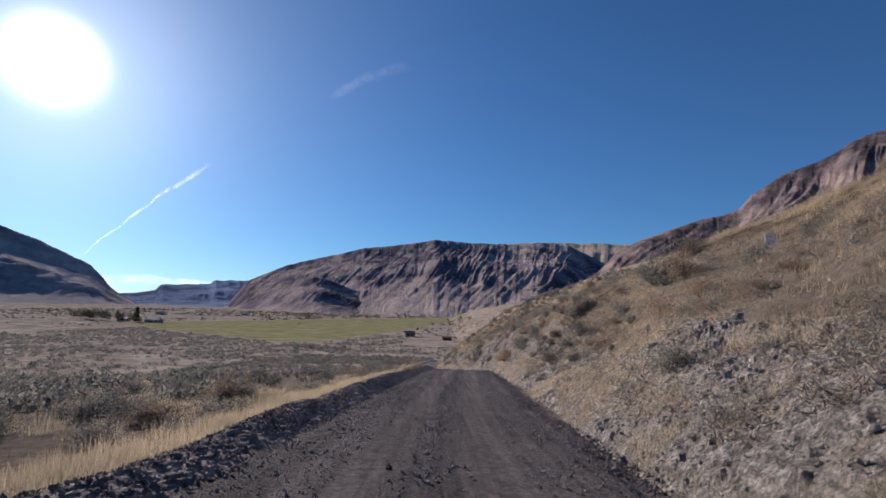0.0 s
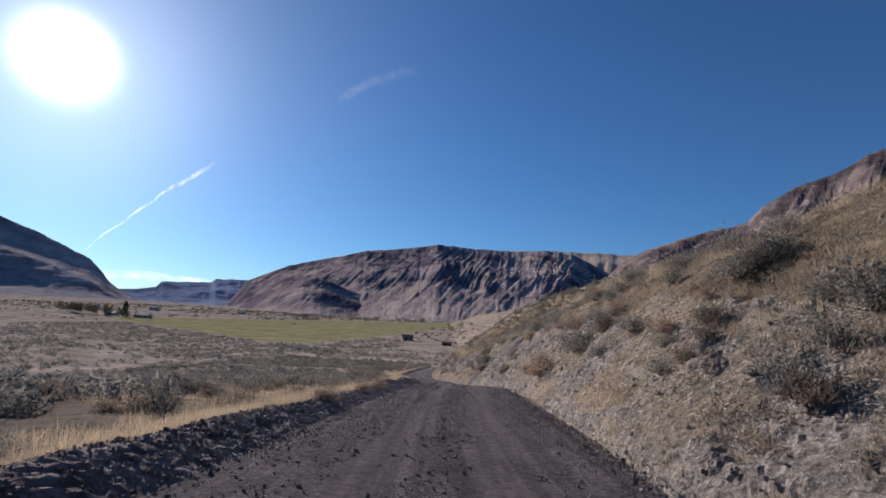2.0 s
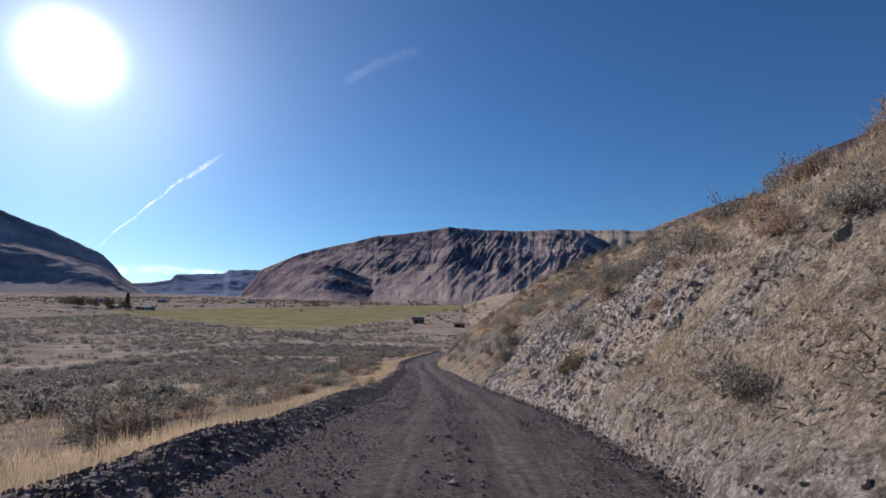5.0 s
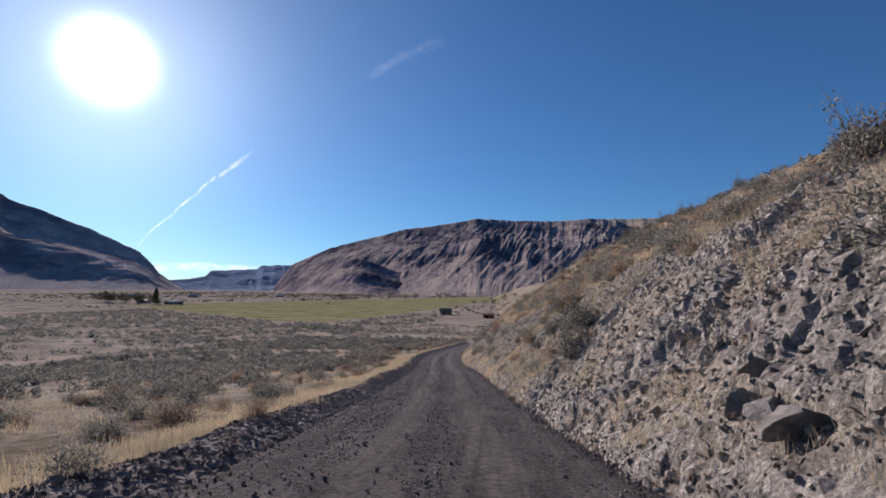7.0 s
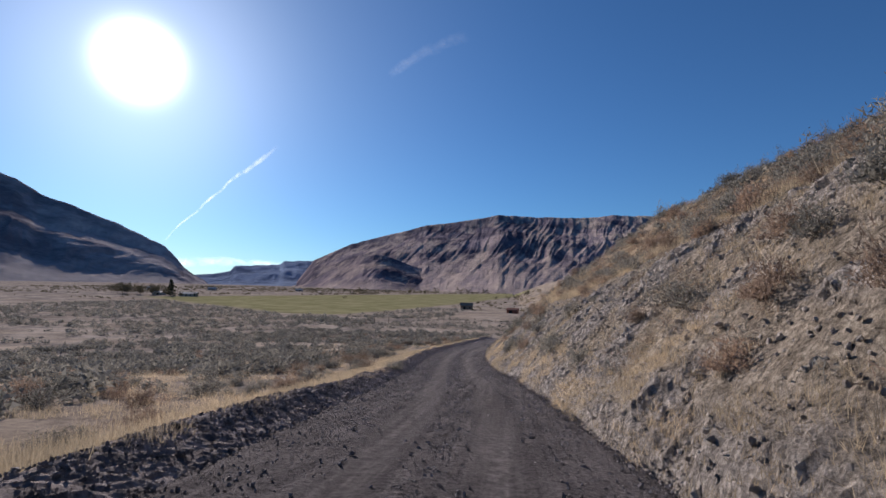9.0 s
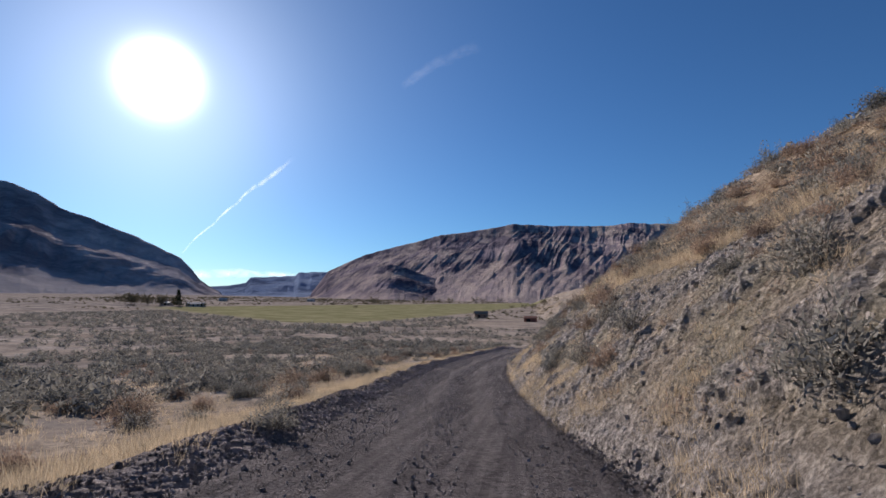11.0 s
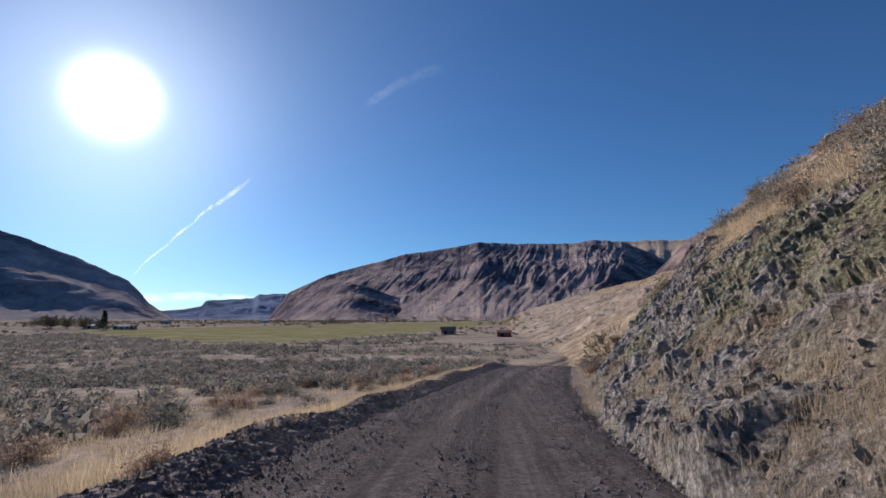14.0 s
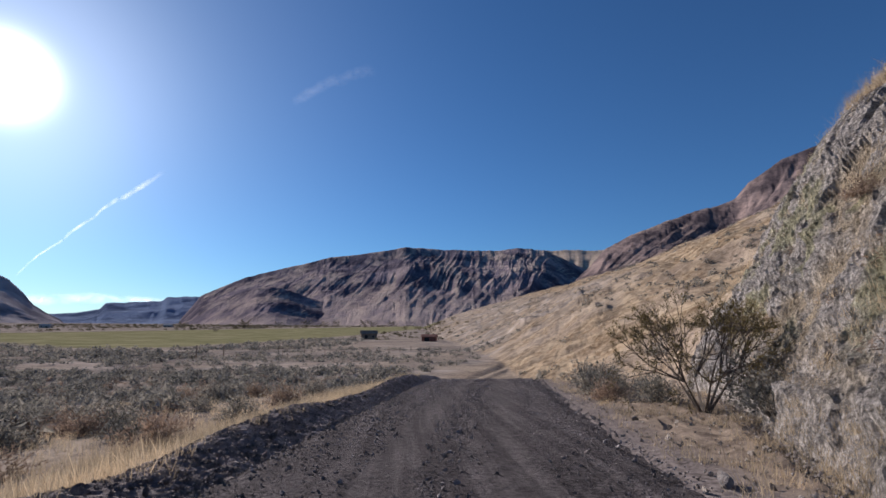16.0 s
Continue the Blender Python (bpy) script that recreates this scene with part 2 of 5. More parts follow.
def ground_material():
    m, t, b = base_material("dry_ground")
    pos = place(t)
    soil, _ = tint(t, (0.13, 0.103, 0.083), (0.34, 0.275, 0.215), 1.3, 12, 0.8, (0.42, 0.58), pos)
    straw, fine = tint(t, (0.22, 0.178, 0.135), (0.47, 0.39, 0.30), 2.6, 12, 0.8, (0.42, 0.58), pos)
    patch, _ = tint(t, (0, 0, 0), (1, 1, 1), 0.11, 6, 0.65, (0.46, 0.58), pos)
    col = blend(t, patch, soil, straw)
    # bank of broken rock and clay
    rock, _ = tint(t, (0.22, 0.19, 0.165), (0.45, 0.39, 0.325), 1.7, 9, 0.75, (0.41, 0.59), pos)
    col = blend(t, attribute(t, "scree"), col, rock)
    # grassed hillside
    hill, _ = tint(t, (0.15, 0.12, 0.088), (0.40, 0.327, 0.232), 0.22, 15, 0.82, (0.43, 0.57), pos)
    rusty, _ = tint(t, (0.55, 0.46, 0.40), (1.1, 1.08, 1.05), 0.6, 9, 0.75, (0.40, 0.56), pos)
    hill = blend(t, 1.0, hill, rusty, "MULTIPLY")
    col = blend(t, attribute(t, "hill"), col, hill)
    # sage flats seen from far
    sage, _ = tint(t, (0.17, 0.152, 0.14), (0.43, 0.372, 0.32), 0.07, 15, 0.8, (0.45, 0.60), pos)
    col = blend(t, attribute(t, "flats"), col, sage)
    field, _ = tint(t, (0.165, 0.165, 0.078), (0.275, 0.255, 0.145), 0.06, 10, 0.7, (0.41, 0.59), pos)
    col = blend(t, attribute(t, "field"), col, field)
    gravel, _ = tint(t, (0.10, 0.087, 0.083), (0.27, 0.235, 0.222), 9, 8, 0.75, (0.41, 0.59), pos)
    col = blend(t, attribute(t, "stony"), col, gravel)
    t.links.new(col, b.inputs["Base Color"])
    bump, _ = tint(t, (0, 0, 0), (1, 1, 1), 7.0, 10, 0.75, (0.34, 0.66), pos)
    relief(t, b, bump, 1.0, 0.2)
    t.links.new(attribute(t, "rough"), b.inputs["Normal"].links[0].from_node.inputs["Strength"])
    return m


def road_material():
    m, t, b = base_material("gravel_road", 1.0, 0.03)
    pos = place(t)
    fine, _ = tint(t, (0.055, 0.051, 0.056), (0.315, 0.288, 0.297), 14, 10, 0.85, (0.43, 0.57), pos)
    broad, _ = tint(t, (0.094, 0.085, 0.09), (0.19, 0.171, 0.175), 0.9, 6, 0.6, (0.41, 0.59), pos)
    col = blend(t, 0.4, fine, broad)
    # the packed tracks are finer and a little paler
    pale, _ = tint(t, (0.13, 0.119, 0.122), (0.265, 0.241, 0.244), 6, 10, 0.7, (0.41, 0.59), pos)
    col = blend(t, attribute(t, "track"), col, pale)
    # streaks drawn out by the wheels
    along = t.nodes.new("ShaderNodeMapping")
    along.inputs["Scale"].default_value = (5.0, 0.12, 1.0)
    t.links.new(pos, along.inputs["Vector"])
    streak, _ = tint(t, (0.74, 0.74, 0.75), (1.2, 1.2, 1.19), 1.0, 5, 0.6, (0.38, 0.62), along.outputs[0])
    col = blend(t, 1.0, col, streak, "MULTIPLY")
    t.links.new(col, b.inputs["Base Color"])
    bump, _ = tint(t, (0, 0, 0), (1, 1, 1), 9, 10, 0.8, (0.36, 0.64), pos)
    relief(t, b, bump, 1.0, 0.14)
    return m


def rock_material(name, lo, hi, lichen=0.0):
    m, t, b = base_material(name, 1.0, 0.03)
    pos = place(t)
    col, _ = tint(t, lo, hi, 3.2, 10, 0.75, (0.40, 0.60), pos)
    info = t.nodes.new("ShaderNodeNewGeometry")
    grey = t.nodes.new("ShaderNodeMapRange")
    grey.inputs["To Min"].default_value, grey.inputs["To Max"].default_value = 0.72, 1.22
    t.links.new(info.outputs["Random Per Island"], grey.inputs["Value"])
    col = blend(t, 1.0, col, grey.outputs[0], "MULTIPLY")
    if lichen:
        spots, _ = tint(t, (0, 0, 0), (lichen, lichen, lichen), 0.85, 8, 0.7, (0.5, 0.62), pos)
        moss, _ = tint(t, (0.20, 0.19, 0.09), (0.33, 0.31, 0.15), 6, 6, 0.7, (0.41, 0.59), pos)
        col = blend(t, spots, col, moss)
    t.links.new(col, b.inputs["Base Color"])
    bump, _ = tint(t, (0, 0, 0), (1, 1, 1), 11, 10, 0.75, (0.34, 0.66), pos)
    relief(t, b, bump, 0.9, 0.08)
    return m


def bank_material(name, clay_tints, rock_tints):
    m, t, b = base_material(name)
    pos = place(t)
    clay, _ = tint(t, *clay_tints, 2.2, 12, 0.78, (0.42, 0.58), pos)
    rock, _ = tint(t, *rock_tints, 3.5, 12, 0.78, (0.42, 0.58), pos)
    col = blend(t, attribute(t, "rock"), clay, rock)
    moss, _ = tint(t, (0.20, 0.20, 0.125), (0.37, 0.36, 0.225), 5, 8, 0.7, (0.42, 0.58), pos)
    col = blend(t, attribute(t, "lichen"), col, moss)
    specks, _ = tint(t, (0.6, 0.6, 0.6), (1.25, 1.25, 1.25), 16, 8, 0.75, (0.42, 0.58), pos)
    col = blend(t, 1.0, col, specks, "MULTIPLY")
    t.links.new(col, b.inputs["Base Color"])
    # broken grain: small stones of two sizes, with shade painted into the darker joints
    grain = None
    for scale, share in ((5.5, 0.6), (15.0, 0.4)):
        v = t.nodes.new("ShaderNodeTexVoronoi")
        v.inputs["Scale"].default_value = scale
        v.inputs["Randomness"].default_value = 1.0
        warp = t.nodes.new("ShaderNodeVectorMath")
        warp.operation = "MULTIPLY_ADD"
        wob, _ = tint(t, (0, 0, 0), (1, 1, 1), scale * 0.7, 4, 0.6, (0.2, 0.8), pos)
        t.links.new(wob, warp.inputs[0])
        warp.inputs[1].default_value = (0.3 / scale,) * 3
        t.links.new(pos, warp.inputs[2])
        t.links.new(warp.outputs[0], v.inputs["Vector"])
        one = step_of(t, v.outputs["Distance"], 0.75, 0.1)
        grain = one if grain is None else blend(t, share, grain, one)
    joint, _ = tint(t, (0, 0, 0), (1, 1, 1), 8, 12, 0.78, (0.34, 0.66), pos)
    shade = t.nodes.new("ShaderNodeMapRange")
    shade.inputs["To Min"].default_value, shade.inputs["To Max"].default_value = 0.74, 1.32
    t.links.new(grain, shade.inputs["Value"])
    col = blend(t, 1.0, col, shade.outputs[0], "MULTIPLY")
    t.links.new(col, b.inputs["Base Color"])
    relief(t, b, blend(t, 0.5, joint, grain), 1.0, 0.10)
    return m


def plant_material(name, lo, hi, through_light=0.25):
    m, t, b = base_material(name, 0.9, 0.05)
    info = t.nodes.new("ShaderNodeNewGeometry")
    ob = t.nodes.new("ShaderNodeObjectInfo")
    mix = t.nodes.new("ShaderNodeMath")
    mix.operation = "FRACT"
    add = t.nodes.new("ShaderNodeMath")
    t.links.new(info.outputs["Random Per Island"], add.inputs[0])
    t.links.new(ob.outputs["Random"], add.inputs[1])
    t.links.new(add.outputs[0], mix.inputs[0])
    col = blend(t, mix.outputs[0], lo, hi)
    broad, _ = tint(t, (0.75, 0.75, 0.75), (1.2, 1.15, 1.1), 0.25, 4, 0.6, (0.42, 0.58), place(t))
    col = blend(t, 1.0, col, broad, "MULTIPLY")
    t.links.new(col, b.inputs["Base Color"])
    glow = t.nodes.new("ShaderNodeBsdfTranslucent")
    t.links.new(col, glow.inputs[0])
    both = t.nodes.new("ShaderNodeMixShader")
    both.inputs[0].default_value = through_light
    t.links.new(b.outputs[0], both.inputs[1])
    t.links.new(glow.outputs[0], both.inputs[2])
    t.links.new(both.outputs[0], t.nodes["Material Output"].inputs[0])
    return m


def mountain_material(name, dark, mid, grass, grass_at=(0.5, 0.6), scale=1.0):
    m, t, b = base_material(name)
    pos = place(t)
    # beds of rock, and streaks of scree slanting down the face
    lean = t.nodes.new("ShaderNodeMapping")
    lean.inputs["Rotation"].default_value = (0.25, -0.55, 0)
    lean.inputs["Scale"].default_value = (1.0, 0.3, 0.22)
    t.links.new(pos, lean.inputs["Vector"])
    stone, _ = tint(t, dark, mid, 0.02 * scale, 12, 0.72, (0.42, 0.58), lean.outputs[0])
    straw, _ = tint(t, tuple(c * 0.75 for c in grass), grass, 0.03 * scale, 10, 0.7, (0.41, 0.59), pos)
    spots, _ = tint(t, (0, 0, 0), (1, 1, 1), 0.010 * scale, 12, 0.75, grass_at, lean.outputs[0])
    lava, _ = tint(t, (0.55, 0.55, 0.6), (1.3, 1.25, 1.2), 0.0045 * scale, 6, 0.6, (0.42, 0.58), pos)
    stone = blend(t, 1.0, stone, lava, "MULTIPLY")
    # grass keeps to the gentler slopes
    g = t.nodes.new("ShaderNodeNewGeometry")
    up = t.nodes.new("ShaderNodeSeparateXYZ")
    t.links.new(g.outputs["Normal"], up.inputs[0])
    flat = step_of(t, up.outputs["Z"], 0.80, 0.95)
    mul = t.nodes.new("ShaderNodeMath")
    mul.operation = "MULTIPLY"
    t.links.new(flat, mul.inputs[0])
    t.links.new(spots, mul.inputs[1])
    col = blend(t, mul.outputs[0], stone, straw)
    # fans of pale scree and soil spread from the foot
    scree, _ = tint(t, mid, grass, 0.03 * scale, 12, 0.75, (0.40, 0.60), lean.outputs[0])
    lower = t.nodes.new("ShaderNodeMath")
    lower.operation, lower.inputs[1].default_value = "MULTIPLY", 0.7
    t.links.new(attribute(t, "fan"), lower.inputs[0])
    col = blend(t, lower.outputs[0], col, scree)
    t.links.new(col, b.inputs["Base Color"])
    bump, _ = tint(t, (0, 0, 0), (1, 1, 1), 0.05 * scale, 12, 0.75, (0.34, 0.66), pos)
    relief(t, b, bump, 0.6, 6.0 / scale)
    return m


def plain_material(name, lo, hi, scale=4.0, rough=0.8, metal=0.0):
    m, t, b = base_material(name, rough, 0.3)
    b.inputs["Metallic"].default_value = metal
    col, f = tint(t, lo, hi, scale, 6, 0.65, (0.41, 0.59), place(t))
    t.links.new(col, b.inputs["Base Color"])
    relief(t, b, f, 0.3, 0.01)
    return m


GROUND, ROAD = ground_material(), road_material()
BASALT = rock_material("basalt_boulder", (0.25, 0.23, 0.222), (0.50, 0.46, 0.435))
RUBBLE = rock_material("bank_rubble", (0.33, 0.298, 0.274), (0.64, 0.575, 0.515))
GRAVEL = rock_material("track_gravel", (0.15, 0.137, 0.14), (0.50, 0.46, 0.46))
BERM_STONE = rock_material("berm_stone", (0.15, 0.132, 0.131), (0.43, 0.38, 0.37))
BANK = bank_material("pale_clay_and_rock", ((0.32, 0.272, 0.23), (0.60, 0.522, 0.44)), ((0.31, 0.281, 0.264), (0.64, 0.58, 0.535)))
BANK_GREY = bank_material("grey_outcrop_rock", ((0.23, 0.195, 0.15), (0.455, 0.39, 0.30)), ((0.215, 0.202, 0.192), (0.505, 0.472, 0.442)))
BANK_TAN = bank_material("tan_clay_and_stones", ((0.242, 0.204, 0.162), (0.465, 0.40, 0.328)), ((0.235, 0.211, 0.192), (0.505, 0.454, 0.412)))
SAGE = plant_material("sage_leaf", (0.118, 0.12, 0.11), (0.36, 0.352, 0.315), 0.32)
RUST = plant_material("rabbitbrush_leaf", (0.19, 0.142, 0.115), (0.38, 0.295, 0.23), 0.35)
GREEN = plant_material("greasewood_leaf", (0.12, 0.106, 0.052), (0.235, 0.185, 0.095))
STRAW = plant_material("dry_grass", (0.345, 0.288, 0.205), (0.63, 0.53, 0.385), 0.4)
STEM = plain_material("grey_twig", (0.075, 0.06, 0.05), (0.17, 0.14, 0.115), 20)
RIDGE = mountain_material("basalt_mountain", (0.13, 0.117, 0.145), (0.275, 0.232, 0.245), (0.50, 0.41, 0.35), (0.47, 0.58))
# paler than basalt: the lift of haze over the mesa is in its colour
MESA = mountain_material("haze_paled_mesa", (0.25, 0.236, 0.252), (0.40, 0.375, 0.38), (0.33, 0.31, 0.315), (0.5, 0.6))
# the blue of distant haze is painted into these colours
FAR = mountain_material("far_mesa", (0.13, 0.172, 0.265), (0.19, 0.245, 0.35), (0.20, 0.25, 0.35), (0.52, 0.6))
SCARP = mountain_material("brown_escarpment", (0.11, 0.091, 0.096), (0.235, 0.188, 0.18), (0.40, 0.325, 0.265), (0.50, 0.60), 2.0)
PLATEAU = mountain_material("grass_plateau", (0.24, 0.19, 0.15), (0.38, 0.30, 0.235), (0.52, 0.42, 0.33), (0.3, 0.45))
WOOD = plain_material("weathered_wood", (0.16, 0.118, 0.085), (0.32, 0.24, 0.175), 9)
RUSTY = plain_material("rusty_red_sheet", (0.16, 0.06, 0.04), (0.28, 0.12, 0.085), 3)
WHITE = plain_material("weathered_white_paint", (0.30, 0.28, 0.255), (0.44, 0.41, 0.375), 3)
BOARD = plain_material("sign_board_paint", (0.74, 0.73, 0.71), (0.88, 0.87, 0.85), 3)
METAL_ROOF = plain_material("pale_metal_roof", (0.34, 0.325, 0.30), (0.46, 0.435, 0.40), 2, 0.7, 0.0)
DARK = plain_material("opening_shade", (0.012, 0.012, 0.013), (0.03, 0.03, 0.03), 3)
FIR = plant_material("dark_evergreen", (0.018, 0.028, 0.016), (0.05, 0.065, 0.032), 0.1)
BARE = plant_material("bare_twigs", (0.09, 0.08, 0.055), (0.20, 0.18, 0.11), 0.15)

# ---- mesh helpers ----


def mesh_of(name, verts, faces, material, flat=False):
    verts, faces = np.asarray(verts, np.float32), np.asarray(faces, np.int32)
    me = bpy.data.meshes.new(name)
    k = faces.shape[1]
    me.vertices.add(len(verts))
    me.vertices.foreach_set("co", verts.ravel())
    me.loops.add(faces.size)
    me.loops.foreach_set("vertex_index", faces.ravel())
    me.polygons.add(len(faces))
    me.polygons.foreach_set("loop_start", np.arange(0, faces.size, k, dtype=np.int32))
    me.polygons.foreach_set("loop_total", np.full(len(faces), k, np.int32))
    me.update(calc_edges=True)
    me.polygons.foreach_set("use_smooth", np.full(len(faces), not flat, bool))
    if material:
        me.materials.append(material)
    return me


def grid_faces(rows, cols):
    i = np.arange((rows - 1) * (cols - 1))
    a = (i // (cols - 1)) * cols + i % (cols - 1)
    return np.stack([a, a + 1, a + cols + 1, a + cols], 1)


def channel(me, name, values):
    a = me.attributes.new(name, "FLOAT", "POINT")
    a.data.foreach_set("value", np.ascontiguousarray(values, np.float32).ravel())


def part(name, me, parent, label=""):
    ob = new(name, me)
    ob.parent = parent
    return tagged(ob, label) if label else ob


def spaced(start, stop, step, grow, sign=1):
    out, v = [], start
    while v < stop:
        out.append(v)
        v += step
        step *= grow
    out.append(stop)
    return [sign * q for q in out]


# ---- the ground, one sheet to the horizon ----
ys = sorted(set([-q for q in spaced(2, 420, 1.5, 1.12)] + list(np.arange(-1.6, 176, 0.5)) + spaced(176.2, 4300, 0.5, 1.024)))
us = sorted(set([-q for q in spaced(6.4, 3300, 0.3, 1.055)] + list(np.arange(-6.2, 11.9, 0.2)) + spaced(12.1, 3300, 0.24, 1.046)))
gy, gu = np.meshgrid(np.array(ys), np.array(us), indexing="ij")
gz = land(gy, gu)
gx = road_x(gy) + gu
rng = np.random.default_rng(3)
gz = gz + np.clip(rng.normal(0, 1, gz.shape), -2, 2) * (0.018 + 0.035 * smooth(3.2, 4.5, gu)) * (1 - smooth(20, 45, np.abs(gu)))
gz = gz - 0.06 * smooth(-3.6, -3.2, gu) * (1 - smooth(2.7, 3.0, gu)) * (1 - smooth(195, 240, gy))
# the berm and the broken faces of the bank stand in front of the sheet
gz = gz - 0.12 * smooth(-4.85, -4.55, gu) * (1 - smooth(-3.2, -2.9, gu)) * (1 - smooth(185, 195, gy))
for y0, y1, reach in ((56, 81, 8.5), (97.5, 141.5, 7.5), (137.5, 173.5, 7.5), (1, 58.5, 6.0), (77.5, 101.5, 9.0)):
    gz = gz - 0.45 * (1 + (1.6 if y0 == 137.5 else 0.3) * cut_slope(gy)) * smooth(0.6, 1.8, gy - y0) * smooth(0.6, 1.8, y1 - gy) * smooth(-0.2, 0.5, gu - foot_u(gy)) * smooth(1.4, 2.4, reach - gu + foot_u(gy))
me = mesh_of("ground", np.stack([gx, gy, gz], -1).reshape(-1, 3), grid_faces(*gx.shape), GROUND)
dist = np.hypot(gx, gy)
on_bank = smooth(0.0, 0.8, gu - foot_u(gy))
cut_top = np.clip((hill_base(gy, gu) - road_z(gy) - cut_slope(gy) * (gu - foot_u(gy))) / 1.5 + 0.3, 0, 1) * (1 - smooth(178, 196, gy))
bare = smooth(56, 62, gy) * (1 - smooth(72, 79, gy)) + 0.75 * smooth(134, 140, gy) * (1 - smooth(163, 168, gy)) + 0.55 * smooth(100, 106, gy) * (1 - smooth(124, 130, gy)) + 0.5 * (1 - smooth(10, 25, gy))
blot = smooth(-0.25, 0.25, fractal(gx / 5, gy / 5, 4, 51))
channel(me, "scree", on_bank * cut_top * np.clip(bare + 0.35 * blot, 0, 1) * (gy < 200))
channel(me, "hill", on_bank * (1 - 0.75 * cut_top) * smooth(-0.6, 0.2, fractal(gx / 9, gy / 9, 3, 52)))
channel(me, "rough", 1 - 0.93 * smooth(25, 160, dist))
channel(me, "flats", np.maximum(smooth(6.5, 11, -gu), smooth(190, 330, gy)) * (1 - smooth(4, 30, gu - 0.08 * (gy - 200))) * (0.55 + 0.45 * smooth(-0.35, 0.1, fractal(gx / 34, gy / 12, 4, 54))) * np.maximum(0.45 + 0.55 * smooth(-0.2, 0.25, fractal(gx / 4, gy / 4, 3, 59)), smooth(50, 110, dist - gy)))
wave = 5 * fractal(gx / 40, gy / 40, 2, 55)
pasture = smooth(0, 10, gx + 105 + 1.22 * (gy - 303) + wave) * smooth(0, 8, gy - 306 + wave) * smooth(0, 8, -75 + 0.155 * (gy - 308) - gx + wave) * smooth(0, 14, 600 + 2.4 * (gx + 264) - gy)
channel(me, "field", pasture * 0.95)
channel(me, "stony", (1 - smooth(188, 196, gy)) * smooth(-4.55, -4.0, gu + 0.3 * fractal(gx, gy, 2, 57)) * (1 - 0.1 * smooth(2.8, 3.2, gu)) * (1 - smooth(0.0, 0.8, gu - np.clip(foot_u(gy), 3.0, 3.5) + 0.3 * fractal(gx, gy, 2, 58))))
ground = tagged(new("ground", me), "dry valley floor and tan hillside of soil, scree and straw grass", "ground", kind="structure")

# ---- the gravel road with its wheel tracks ----
ry, ru = np.meshgrid(np.array(sorted(list(np.arange(-4, 176, 0.2)) + list(np.arange(176, 197, 0.4)))), np.linspace(-3.35, 2.9, 46), indexing="ij")
rz = road_z(ry) * (1 - smooth(195, 330, ry)) + valley_z(road_x(ry) + ru, ry) * smooth(195, 330, ry)
rz = rz - 0.5 * smooth(189, 196, ry)
track = np.exp(-(((ru + 1.05) / 0.34) ** 2)) + np.exp(-(((ru - 0.75) / 0.34) ** 2))
rz = rz + 0.035 - 0.03 * track + 0.022 * fractal(road_x(ry) + ru, ry / 1.5, 4, 61) + 0.012 * fractal(ru / 0.3, ry / 0.3, 2, 62) - 0.10 * smooth(2.3, 2.9, np.abs(ru + 0.2) - 0.2)
rz = rz + np.clip(rng.normal(0, 1, rz.shape), -2, 2) * (0.010 - 0.005 * np.clip(track, 0, 1))
me = mesh_of("road", np.stack([road_x(ry) + ru, ry, rz], -1).reshape(-1, 3), grid_faces(*ry.shape), ROAD)
channel(me, "track", np.clip(track * (0.7 + 0.5 * fractal(ru * 2, ry / 4, 3, 63)), 0, 1))
tagged(new("road", me), "dark grey gravel track with two packed wheel lines", "road", kind="structure")


# ---- the berm of graded stones along the track ----
by, bu = np.meshgrid(np.arange(-3, 190, 0.10), np.arange(-4.95, -2.75, 0.065), indexing="ij")
d1, _, who = cells(by / 0.22 + 0.4 * fractal(by, bu, 2, 65), bu / 0.2, 66)
e1, _, who2 = cells(by / 0.13, bu / 0.12, 67)
inner = smooth(-4.9, -4.5, bu) * (1 - smooth(-3.1, -2.8, bu))
bz = land(by, bu) - 0.03 * (1 - inner) + inner * (0.01 + (0.5 - d1) * who * 0.03 + (0.5 - e1) * who2 * 0.042 + 0.035 * fractal(by / 0.9, bu / 0.6, 3, 68) + 0.014 * np.clip(rng.normal(0, 1, by.shape), -2, 2))
me = mesh_of("berm", np.stack([road_x(by) + bu, by, bz], -1).reshape(-1, 3), grid_faces(*by.shape), BERM_STONE, True)
tagged(new("berm", me), "low berm of dark graded stones beside the track", "berm", kind="structure")


